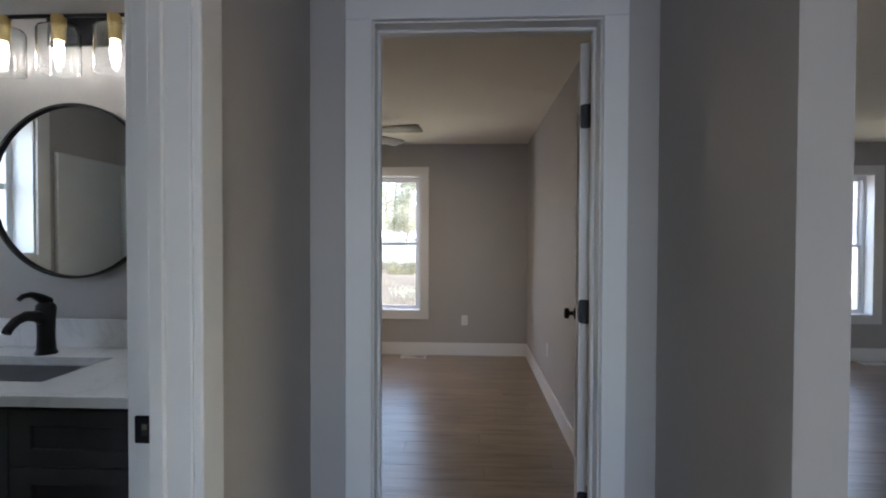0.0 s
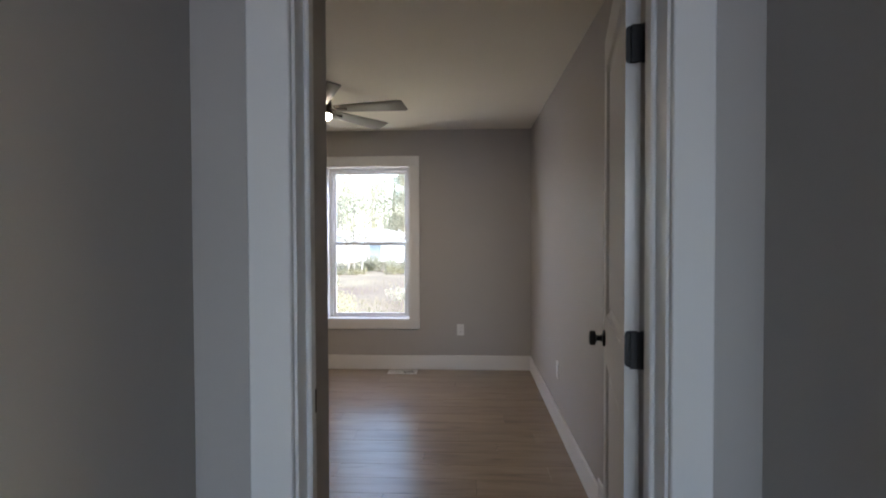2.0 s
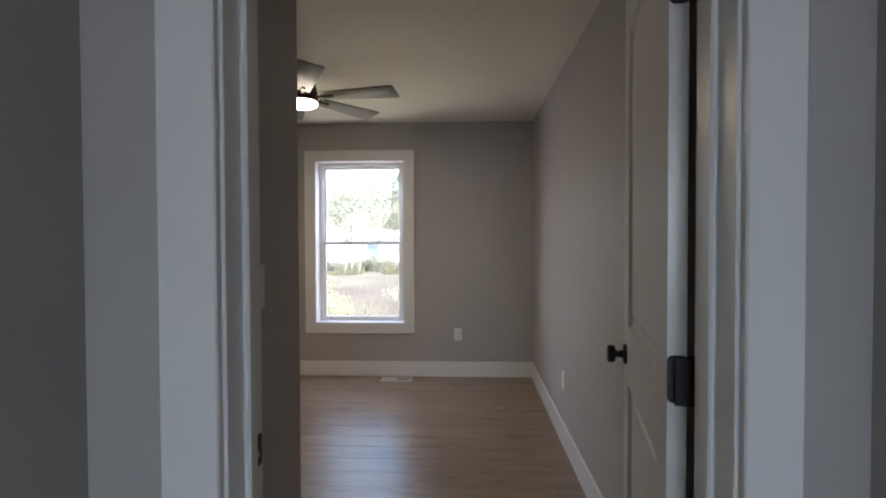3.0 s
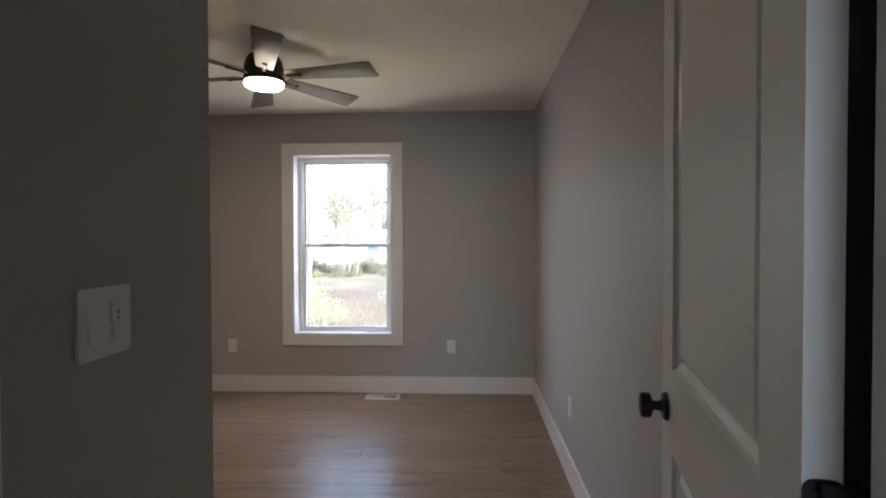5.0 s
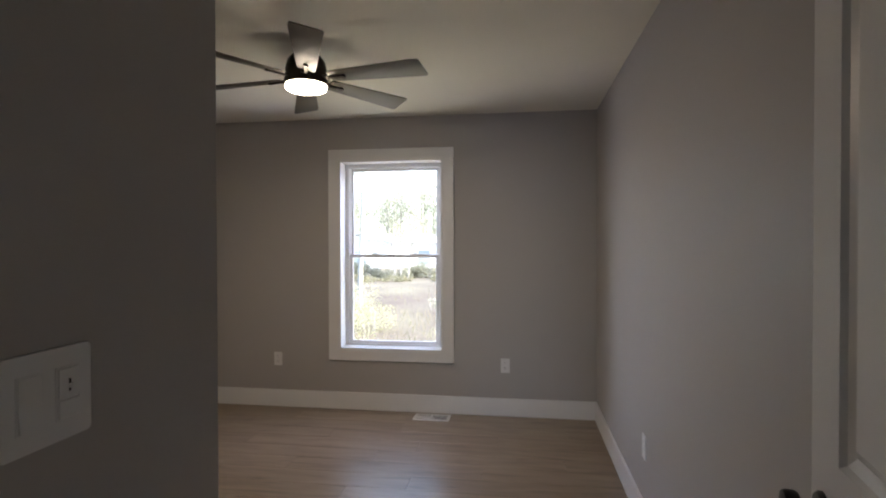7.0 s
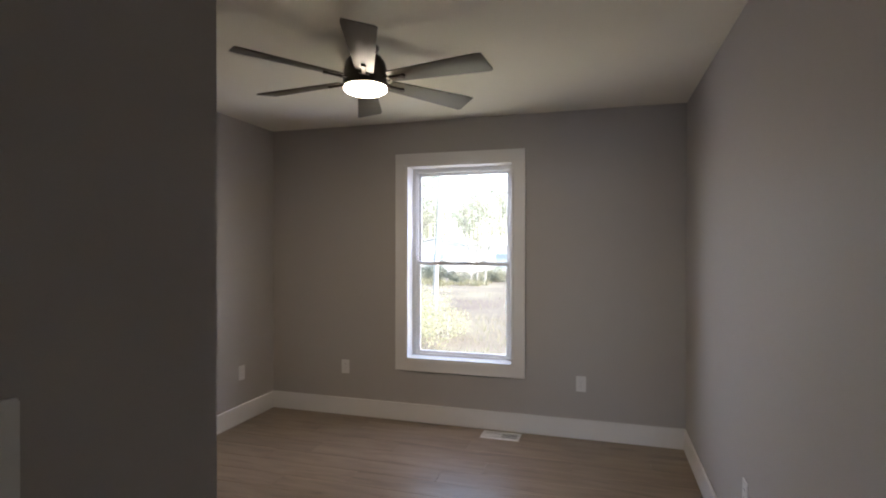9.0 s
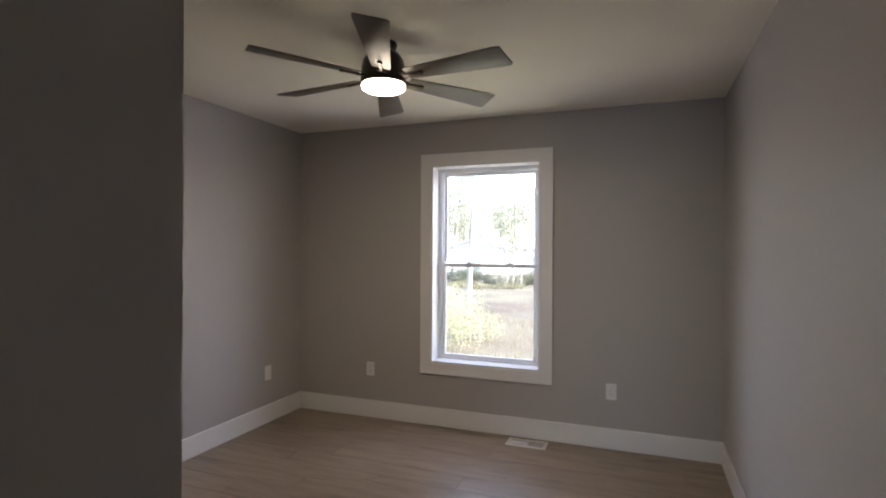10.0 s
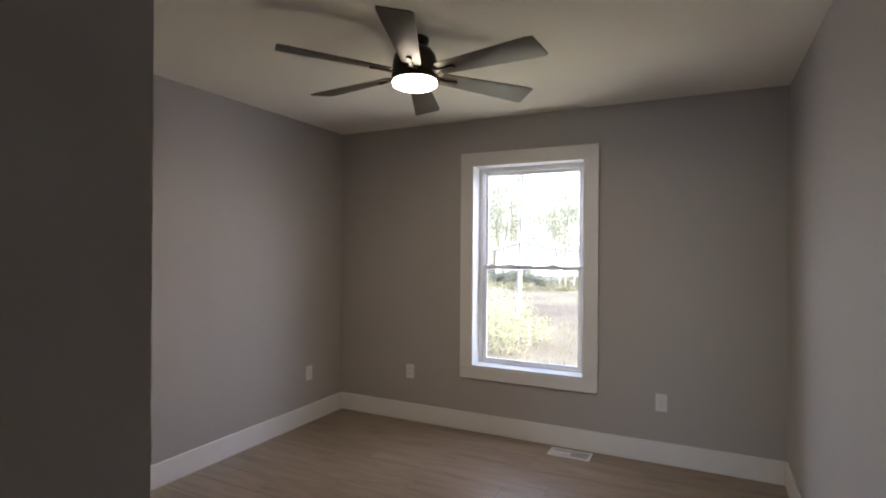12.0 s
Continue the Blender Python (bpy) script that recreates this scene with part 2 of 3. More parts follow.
def hollow(x0, x1, y0, y1, a0, a1, b0, b1, z0, z1, axes="xyz", bm=None, bevel=0.0):
    """Rectangular plate with a rectangular hole, one closed shell. Outer x0..y1, hole a0..b1, thickness z0..z1; axes renames x, y, z."""
    bm = bm or bmesh.new()
    perm = ["xyz".index(c) for c in axes]

    def vert(x, y, z):
        p, q = (x, y, z), [0, 0, 0]
        for k, c in enumerate(perm):
            q[c] = p[k]
        return bm.verts.new(q)

    o = [[vert(x, y, z) for x, y in ((x0, y0), (x1, y0), (x1, y1), (x0, y1))] for z in (z0, z1)]
    i = [[vert(x, y, z) for x, y in ((a0, b0), (a1, b0), (a1, b1), (a0, b1))] for z in (z0, z1)]
    fs = []
    for k in range(4):
        j = (k + 1) % 4
        for quad in ((o[0][k], o[0][j], i[0][j], i[0][k]), (o[1][k], o[1][j], i[1][j], i[1][k]), (o[0][k], o[0][j], o[1][j], o[1][k]), (i[0][k], i[0][j], i[1][j], i[1][k])):
            fs.append(bm.faces.new(quad))
    bmesh.ops.recalc_face_normals(bm, faces=fs)
    if bevel:
        es = [e for e in {e for f in fs for e in f.edges} if e.calc_face_angle(0) > 0.5]
        bmesh.ops.bevel(bm, geom=es, offset=bevel, segments=1, affect="EDGES", profile=0.5)
    return bm


def lathe(profile, segs=32, bm=None, m=None):
    """Turned solid from (radius, z) pairs, closed where the radius is nought."""
    bm = bm or bmesh.new()
    m = m or Matrix.Identity(4)
    rings = []
    for r, z in profile:
        if r < 1e-6:
            rings.append([bm.verts.new(m @ Vector((0, 0, z)))])
        else:
            rings.append([bm.verts.new(m @ Vector((r * math.cos(2 * math.pi * i / segs), r * math.sin(2 * math.pi * i / segs), z))) for i in range(segs)])
    for a, b in zip(rings, rings[1:]):
        for i in range(segs):
            j = (i + 1) % segs
            if len(a) == 1 and len(b) > 1:
                bm.faces.new((a[0], b[j], b[i]))
            elif len(b) == 1 and len(a) > 1:
                bm.faces.new((a[i], a[j], b[0]))
            elif len(a) > 1:
                bm.faces.new((a[i], a[j], b[j], b[i]))
    bmesh.ops.recalc_face_normals(bm, faces=bm.faces)
    return bm


def prism(outline, z0, z1, bm=None, m=None, bevel=0.0):
    """Outline in (x, y), extruded from z0 to z1."""
    bm = bm or bmesh.new()
    m = m or Matrix.Identity(4)
    lo = [bm.verts.new(m @ Vector((x, y, z0))) for x, y in outline]
    hi = [bm.verts.new(m @ Vector((x, y, z1))) for x, y in outline]
    fs = [bm.faces.new(hi), bm.faces.new(lo[::-1])]
    k = len(lo)
    for i in range(k):
        fs.append(bm.faces.new((lo[i], lo[(i + 1) % k], hi[(i + 1) % k], hi[i])))
    if bevel:
        es = list({e for f in fs[:2] for e in f.edges})
        bmesh.ops.bevel(bm, geom=es, offset=bevel, segments=2, affect="EDGES", profile=0.5)
    bmesh.ops.recalc_face_normals(bm, faces=bm.faces)
    return bm


def rounded(w, h, r, k=5):
    """Rounded rectangle about the origin."""
    pts = []
    for cx, cy, a0 in ((w / 2 - r, h / 2 - r, 0), (-w / 2 + r, h / 2 - r, 90), (-w / 2 + r, -h / 2 + r, 180), (w / 2 - r, -h / 2 + r, 270)):
        for i in range(k + 1):
            a = radians(a0 + 90 * i / k)
            pts.append((cx + r * math.cos(a), cy + r * math.sin(a)))
    return pts


def tube(path, radii, segs=12, bm=None):
    """Round tube along points, with a radius at each."""
    bm = bm or bmesh.new()
    rings, pts = [], [Vector(p) for p in path]
    up = Vector((0, 0, 1))
    for i, p in enumerate(pts):
        d = (pts[min(i + 1, len(pts) - 1)] - pts[max(i - 1, 0)]).normalized()
        s = d.cross(up if abs(d.z) < 0.95 else Vector((1, 0, 0))).normalized()
        u = s.cross(d)
        rings.append([bm.verts.new(p + radii[i] * (math.cos(2 * math.pi * k / segs) * s + math.sin(2 * math.pi * k / segs) * u)) for k in range(segs)])
    for a, b in zip(rings, rings[1:]):
        for k in range(segs):
            bm.faces.new((a[k], a[(k + 1) % segs], b[(k + 1) % segs], b[k]))
    bm.faces.new(rings[0][::-1])
    bm.faces.new(rings[-1])
    bmesh.ops.recalc_face_normals(bm, faces=bm.faces)
    return bm


def mesh_of(name, bm, mat, smooth=None):
    me = bpy.data.meshes.new(name)
    bm.to_mesh(me)
    bm.free()
    me.materials.append(mat)
    if smooth:
        me.set_sharp_from_angle(angle=radians(smooth))
        me.polygons.foreach_set("use_smooth", [True] * len(me.polygons))
    return me


def part(name, bm, mat, parent, label="", smooth=None, at=None):
    ob = new(name, mesh_of(name, bm, mat, smooth))
    ob.parent = parent
    if at is not None:
        ob.matrix_basis = at
    return tagged(ob, label)


def thing(name, label, category, group="", kind="", at=None):
    ob = new(name)
    ob.empty_display_size = 0.1
    if at is not None:
        ob.matrix_basis = at
    return tagged(ob, label, category, group, kind)


def structure(name, bm, mat, label, category, smooth=None):
    return tagged(new(name, mesh_of(name, bm, mat, smooth)), label, category, kind="structure")


# ---- structure: walls, floor, ceiling ----
H = 2.44
NORTH = 6.445                      # inner face of the outer wall
WX0, WX1, WZ0, WZ1 = -0.951, -0.069, 0.505, 2.088   # window opening in the bedroom
SHIFT = 5.05                      # the next room's window, the same size


def wall_with_holes_y(y0, y1, x0, x1, holes):
    """Wall along x, with openings (x0, x1, z0, z1)."""
    d, x = [], x0
    for a, b, z0, z1 in holes:
        d.append((x, a, y0, y1, 0, H))
        if z0 > 0:
            d.append((a, b, y0, y1, 0, z0))
        if z1 < H:
            d.append((a, b, y0, y1, z1, H))
        x = b
    d.append((x, x1, y0, y1, 0, H))
    return boxes(*d)


def wall_with_holes_x(x0, x1, y0, y1, holes):
    d, y = [], y0
    for a, b, z0, z1 in holes:
        d.append((x0, x1, y, a, 0, H))
        if z0 > 0:
            d.append((x0, x1, a, b, 0, z0))
        if z1 < H:
            d.append((x0, x1, a, b, z1, H))
        y = b
    d.append((x0, x1, y, y1, 0, H))
    return boxes(*d)


structure("wall_north", wall_with_holes_y(NORTH, NORTH + 0.16, -2.36, 7.0, [(WX0, WX1, WZ0, WZ1), (WX0 + SHIFT, WX1 + SHIFT, WZ0, WZ1)]), WALL, "greige painted outer wall with a window opening", "wall")
structure("wall_west", boxes((-2.36, -2.21, 2.36, NORTH, 0, H)), WALL, "greige painted bedroom side wall", "wall")
structure("wall_east", boxes((1.15, 1.25, 2.361, NORTH, 0, H)), WALL, "greige painted bedroom wall behind the open door", "wall")
structure("wall_hall_east", boxes((1.135, 1.244, 1.452, 2.361, 0, H)), WALL, "greige painted hall wall ending at an opening", "wall")
structure("wall_south", wall_with_holes_y(2.222, 2.36, -2.0, 1.135, [(0.128, 0.953, 0, 2.128)]), WALL, "greige painted wall with the bedroom doorway", "wall")
structure("wall_entry", boxes((-0.15, -0.033, 2.36, 3.137, 0, H)), WALL, "greige painted entry wall with a light switch", "wall")
structure("wall_closet", boxes((-2.21, -0.15, 3.02, 3.137, 0, H)), WALL, "greige painted closet wall", "wall")
structure("wall_hall_west", wall_with_holes_x(-0.205, -0.084, -3.0, 2.222, [(0.614, 1.432, 0, 2.128)]), WALL, "greige painted hall wall with the bathroom doorway", "wall")
structure("wall_bath_west", wall_with_holes_x(-2.19, -2.0, -0.62, 2.36, [(1.15, 1.75, 1.25, 2.02)]), WALL, "greige painted bathroom wall with a small window opening", "wall")
structure("wall_bath_south", boxes((-2.0, -0.205, -0.62, -0.5, 0, H)), WALL, "greige painted bathroom end wall", "wall")
# closing walls out of view; their openings are added for the hall fill lamps
structure("wall_back", wall_with_holes_y(-3.12, -3.0, -0.205, 7.0, [(-0.1, 1.5, 0.95, 2.25)]), WALL, "greige painted unseen back wall with an opening added for a fill lamp", "wall")
structure("wall_far_east", wall_with_holes_x(7.0, 7.12, -3.12, NORTH + 0.16, [(-1.2, 0.4, 0.75, 2.1)]), WALL, "greige painted unseen end wall with an opening added for a fill lamp", "wall")
structure("ceiling", boxes((-2.36, 7.12, -3.12, NORTH + 0.16, H, H + 0.12)), CEIL, "off-white painted flat ceiling", "ceiling")
floor = structure("floor", boxes((-2.36, 7.12, -3.12, NORTH + 0.16, -0.16, -0.008)), SLAB, "pale oak plank floor", "floor")


def baseboard(name, x0, x1, y0, y1):
    b = structure(name, boxes((x0, x1, y0, y1, 0, 0.146), bevel=0.003), TRIM, "flat white painted baseboard along the wall", "baseboard")
    return b


baseboard("baseboard_north", -2.21, 1.15, NORTH - 0.014, NORTH)
baseboard("baseboard_west", -2.21, -2.196, 3.151, NORTH - 0.0145)
baseboard("baseboard_east", 1.136, 1.15, 2.38, NORTH - 0.0145)
baseboard("baseboard_closet", -2.196, -0.047, 3.137, 3.151)
baseboard("baseboard_entry", -0.033, -0.019, 2.38, 3.151)
baseboard("baseboard_next_room", 1.25, 7.0, NORTH - 0.014, NORTH)


# ---- door frames ----
def door_frame(name, label, w, depth, head, far_casing, at):
    """Frame in a wall: local x across the opening from 0 to w, local y through the wall from 0 to depth. Casing on both faces."""
    f = thing(name, label, "door frame", kind="structure", at=at)
    j, c, t = 0.019, 0.094, 0.020
    part("jamb", boxes((-j, 0, 0, depth, 0, head), bevel=0.0015), TRIM, f)
    part("jamb", boxes((w, w + j, 0, depth, 0, head), bevel=0.0015), TRIM, f)
    part("head_jamb", boxes((-j, w + j, 0, depth, head, head + j), bevel=0.0015), TRIM, f)
    s0, s1, st = depth * 0.42, depth * 0.42 + 0.034, 0.012
    for nm, d in (("door_stop", (0, st, s0, s1, 0, head - st)), ("door_stop", (w - st, w, s0, s1, 0, head - st)), ("door_stop", (0, w, s0, s1, head - st, head))):
        part(nm, boxes(d, bevel=0.004), TRIM, f)
    rv = 0.006
    for y0, y1, tag in ((-t, 0, 1), (depth, depth + t, -1)):
        for x0, x1, z0, z1 in ((-rv - c, -rv, 0, head + rv), (w + rv, w + rv + far_casing, 0, head + rv)):
            part("casing", boxes((x0, x1, y0, y1, z0, z1), bevel=0.003), TRIM, f)
        part("casing", boxes((-rv - c, w + rv + far_casing, y0, y1, head + rv, head + rv + c), bevel=0.003), TRIM, f)
    return f


JX0, JX1, HEAD = 0.147, 0.934, 2.108
frame_1 = door_frame("door_frame_1", "white painted door casing and jamb round the bedroom doorway", JX1 - JX0, 0.138, HEAD, 0.087, pose(JX0, 2.222, 0))
# bathroom doorway, in the hall's side wall: local x runs back along -y
frame_2 = door_frame("door_frame_2", "white painted door casing and jamb round the bathroom doorway", 0.78, 0.121, HEAD, 0.094, pose(-0.084, 0.633, 0, 0, 0, 90))


def strike_plate(parent, m):
    s = part("strike_plate", prism(rounded(0.040, 0.057, 0.004), 0, 0.002), BLACK, parent, "black metal strike plate", at=m)
    part("latch_hole", boxes((-0.008, 0.006, -0.013, 0.013, 0.0021, 0.0026)), SLOT, s)
    part("strike_lip", boxes((-0.021, -0.012, -0.015, 0.015, 0.0, 0.003), bevel=0.001), BLACK, s)
    part("latch_tab", boxes((-0.006, 0.004, -0.011, 0.0, 0.0027, 0.004), bevel=0.0005), STEEL, s)


strike_plate(frame_1, pose(0, 0.113, 0.955, 0, 90, 0) @ pose(0, 0, 0, 0, 0, 90))
strike_plate(frame_2, pose(0.78, 0.100, 0.955, 0, -90, 0) @ pose(0, 0, 0, 0, 0, 90))


# ---- bedroom door, standing open ----
def ring(bm, x0, x1, z0, z1, i, ya, yb):
    """Sloped moulding round a panel: outer edge at depth ya, inner edge, i further in, at depth yb."""
    o = [(x0, z0), (x1, z0), (x1, z1), (x0, z1)]
    n = [(x0 + i, z0 + i), (x1 - i, z0 + i), (x1 - i, z1 - i), (x0 + i, z1 - i)]
    a = [bm.verts.new((x, ya, z)) for x, z in o]
    b = [bm.verts.new((x, yb, z)) for x, z in n]
    for k in range(4):
        bm.faces.new((a[k], a[(k + 1) % 4], b[(k + 1) % 4], b[k]))


def panel_door(name, label, w, h, at):
    """Two-panel door: local x from the hinge edge to the free edge, local y through its thickness."""
    d = thing(name, label, "door", kind="structure", at=at)
    th, st = 0.035, 0.118
    panels = ((0.24, 0.882), (1.062, h - 0.125))
    bm = bmesh.new()
    for x0, x1, z0, z1 in ((0, st, 0.012, h), (w - st, w, 0.012, h), (st, w - st, 0.012, panels[0][0]), (st, w - st, panels[0][1], panels[1][0]), (st, w - st, panels[1][1], h)):
        box(bm, x0, x1, 0, th, z0, z1)
    for z0, z1 in panels:
        box(bm, st, w - st, 0.0155, th - 0.0155, z0, z1)
        # ogee moulding down to a groove, then up to the flat field, on both faces
        for face, sgn in ((0, 1), (th, -1)):
            inset = 0.0
            for step, d0, d1 in ((0.007, 0.0, 0.009), (0.013, 0.009, 0.0135), (0.006, 0.0135, 0.015), (0.016, 0.015, 0.0075)):
                ring(bm, st + inset, w - st - inset, z0 + inset, z1 - inset, step, face + sgn * d0, face + sgn * d1)
                inset += step
            y, x0, x1 = face + sgn * 0.0075, st + inset, w - st - inset
            bm.faces.new([bm.verts.new(p) for p in ((x0, y, z0 + inset), (x1, y, z0 + inset), (x1, y, z1 - inset), (x0, y, z1 - inset))])
    bmesh.ops.recalc_face_normals(bm, faces=bm.faces)
    part("leaf", bm, DOORP, d, "white painted two-panel leaf")
    for side, y in ((-1, 0), (1, th)):
        turn = pose(w - 0.058, y, 0.966, 90 if side < 0 else -90, 0, 0)
        k = part("door_knob", lathe([(0, 0), (0.032, 0), (0.032, 0.004), (0.028, 0.009), (0.013, 0.012), (0.0105, 0.020), (0.0105, 0.028), (0.015, 0.032), (0.0255, 0.035), (0.028, 0.040), (0.028, 0.052), (0.0255, 0.057), (0.012, 0.0595), (0, 0.060)], 28), BLACK, d, "matt black round door knob", smooth=35, at=turn)
    part("latch", boxes((w, w + 0.0015, 0.006, 0.029, 0.93, 0.987), bevel=0.0005), BLACK, d)
    for z in (0.325, 1.072, 1.82):
        hg = part("hinge", prism(rounded(0.037, 0.091, 0.011), -0.0018, 0.0004), BLACK, d, "black metal butt hinge", at=pose(-0.0006, 0.0185, z, 90, 0, -90))
        part("barrel", tube([(0.0, 0, -0.046), (0.0, 0, 0.046)], [0.0065, 0.0065], 14), BLACK, d, smooth=40, at=pose(-0.006, th + 0.006, z))
        for a, b in ((-0.006, -0.031), (0.007, 0.0), (-0.006, 0.031)):
            part("screw", lathe([(0, 0), (0.0035, 0), (0.0028, 0.0012), (0, 0.0014)], 10), SLOT, d, at=pose(-0.0018, 0.0185 + a, z + b, 0, -90, 0))
        part("jamb_leaf", boxes((-0.014, -0.0085, 0.012, th + 0.026, z - 0.047, z + 0.0445), bevel=0.001), BLACK, d)
    return d


door_1 = panel_door("door_1", "white two-panel door standing open against the wall", 0.762, 2.098, pose(0.906, 2.418, 0, 0, 0, 90 - 10.6) @ Matrix.Diagonal((1, -1, 1, 1)))


# ---- windows ----
def window_unit(name, label, at):
    """Double-hung window: casing, reveal boards, frame, two sashes with panes, locks. Local x from 0 to w, y outwards, z from 0 to h."""
    w, h = WX1 - WX0, WZ1 - WZ0
    win = thing(name, label, "window", kind="structure", at=at)
    c, t = 0.090, 0.018
    for d in ((-c, 0, -t, 0, 0, h), (w, w + c, -t, 0, 0, h), (-c, w + c, -t, 0, -c, 0), (-c, w + c, -t, 0, h, h + c)):
        part("casing", boxes(d, bevel=0.0025), TRIM, win, "flat white painted casing board")
    r = 0.016
    for d in ((0, r, -t, 0.165, 0, h), (w - r, w, -t, 0.155, 0, h), (r, w - r, -t, 0.155, h - r, h)):
        part("reveal_board", boxes(d, bevel=0.0015), TRIM, win)
    part("window_sill", boxes((r, w - r, -t, 0.165, 0, r), bevel=0.0015), TRIM, win)
    f = 0.034
    a, b, y0, y1 = r, w - r, 0.112, 0.185
    fr = hollow(a, b, r, h - r, a + f, b - f, r + f * 0.45, h - r - f, y0, y1, "xzy", bevel=0.003)
    part("window_frame", fr, VINYL, win, "white vinyl window frame")
    for x in (a + f, b - f - 0.008):
        part("track", boxes((x, x + 0.008, y0 + 0.012, y1 - 0.012, r + f * 0.45, h - r - f), bevel=0.001), VINYL, win)
    rail = 0.785
    s = 0.028

    def sash(nm, z0, z1, ya, yb, lo, hi):
        x0, x1 = a + f + 0.001, b - f - 0.001
        sh = part(nm, hollow(x0, x1, z0, z1, x0 + s, x1 - s, z0 + lo, z1 - hi, ya, yb, "xzy", bevel=0.003), VINYL, win, "white vinyl sash")
        p = part("pane", boxes((x0 + s - 0.004, x1 - s + 0.004, (ya + yb) / 2 - 0.002, (ya + yb) / 2 + 0.002, z0 + lo - 0.004, z1 - hi + 0.004)), PANE, sh, "clear window glass")
        p.visible_shadow = False
        return sh

    sash("upper_sash", rail - 0.018, h - r - f + 0.002, 0.149, 0.175, 0.028, 0.026)
    low = sash("lower_sash", r + f * 0.45 - 0.002, rail + 0.012, 0.120, 0.146, 0.026, 0.030)
    for x in (w * 0.32, w * 0.70):
        k = part("sash_lock", boxes((x - 0.030, x + 0.030, 0.120, 0.145, rail + 0.0125, rail + 0.019), bevel=0.002), VINYL, win, "white sash lock")
        part("lever", boxes((x - 0.022, x + 0.012, 0.124, 0.135, rail + 0.0195, rail + 0.028), bevel=0.003), VINYL, k)
    return win


window_1 = window_unit("window_1", "white vinyl double-hung window with flat white casing", pose(WX0, NORTH, WZ0))
window_2 = copy_thing(window_1, pose(WX0 + SHIFT, NORTH, WZ0))
window_2.name = "window_2"
bw = thing("window_3", "small white double-hung bathroom window", "window", kind="structure", at=pose(-2.0, 1.15, 1.25))
for d in ((0, 0.018, -0.09, 0, -0.09, 0.86), (0, 0.018, 0.6, 0.69, -0.09, 0.86), (0, 0.018, 0, 0.6, 0.77, 0.86), (0, 0.018, 0, 0.6, -0.09, 0)):
    part("casing", boxes(d, bevel=0.0025), TRIM, bw)
part("window_frame", hollow(0, 0.6, 0, 0.77, 0.045, 0.555, 0.045, 0.725, -0.18, -0.13, "yzx", bevel=0.003), VINYL, bw)
for d in ((-0.13, 0, 0, 0.012, 0, 0.77), (-0.13, 0, 0.588, 0.6, 0, 0.77), (-0.13, 0, 0.012, 0.588, 0, 0.012), (-0.13, 0, 0.012, 0.588, 0.758, 0.77)):
    part("reveal_board", boxes(d, bevel=0.0015), TRIM, bw)
part("meeting_rail", boxes((-0.17, -0.135, 0.045, 0.555, 0.37, 0.405), bevel=0.003), VINYL, bw)
for z0, z1 in ((0.04, 0.374), (0.401, 0.73)):
    part("pane", boxes((-0.157, -0.153, 0.042, 0.558, z0, z1)), PANE, bw).visible_shadow = False


# ---- ceiling fan ----
FAN = (-0.568, 4.85)
fan = thing("ceiling_fan", "dark bronze six-blade ceiling fan with a lit round lamp", "ceiling fan", at=pose(FAN[0], FAN[1], H))
part("canopy", lathe([(0, 0), (0.066, 0), (0.068, -0.010), (0.062, -0.028), (0.044, -0.040), (0, -0.042)], 36), BRONZE, fan, smooth=40)
part("downrod", lathe([(0, -0.03), (0.030, -0.03), (0.030, -0.060), (0, -0.060)], 20), BRONZE, fan, smooth=40)
part("motor_housing", lathe([(0, -0.044), (0.052, -0.045), (0.080, -0.056), (0.099, -0.084), (0.108, -0.125), (0.110, -0.171), (0.085, -0.178), (0, -0.178)], 48), BRONZE, fan, smooth=35)
part("light_ring", lathe([(0, -0.171), (0.110, -0.171), (0.113, -0.178), (0.113, -0.200), (0.108, -0.205), (0, -0.205)], 48), BRONZE, fan, smooth=35)
part("lamp_lens", lathe([(0, -0.2055), (0.105, -0.2055), (0.108, -0.213), (0.105, -0.225), (0.086, -0.235), (0.047, -0.242), (0, -0.243)], 48), LENS, fan, "glowing frosted white lamp lens", smooth=60)


def blade_mesh():
    bm = bmesh.new()
    out = [(0.135, -0.042), (0.15, -0.048), (0.610, -0.077), (0.643, -0.072), (0.657, 0.062), (0.645, 0.074), (0.610, 0.072), (0.15, 0.046), (0.135, 0.040)]
    return prism(out, -0.003, 0.003, bm, bevel=0.0015)


def iron_mesh():
    bm = boxes((0.100, 0.215, -0.010, 0.010, -0.013, -0.0035), bevel=0.003)
    lathe([(0, -0.014), (0.0135, -0.014), (0.0135, -0.0035), (0, -0.0035)], 14, bm, pose(0.215, 0, 0))
    box(bm, 0.098, 0.130, -0.026, 0.026, -0.012, -0.004, bevel=0.003)
    return bm


blade_me = mesh_of("blade", blade_mesh(), BLADE, 30)
iron_me = mesh_of("blade_iron", iron_mesh(), BRONZE, 35)
for i in range(6):
    m = pose(0, 0, -0.170, -1.8, 0, 0) @ pose(0, 0, 0, 0, 0, -7.2 + 60 * i) @ pose(0, 0, 0, -12, 0, 0)
    for nm, me in (("blade", blade_me), ("blade_iron", iron_me)):
        o = new(nm, me)
        o.parent, o.matrix_basis = fan, m


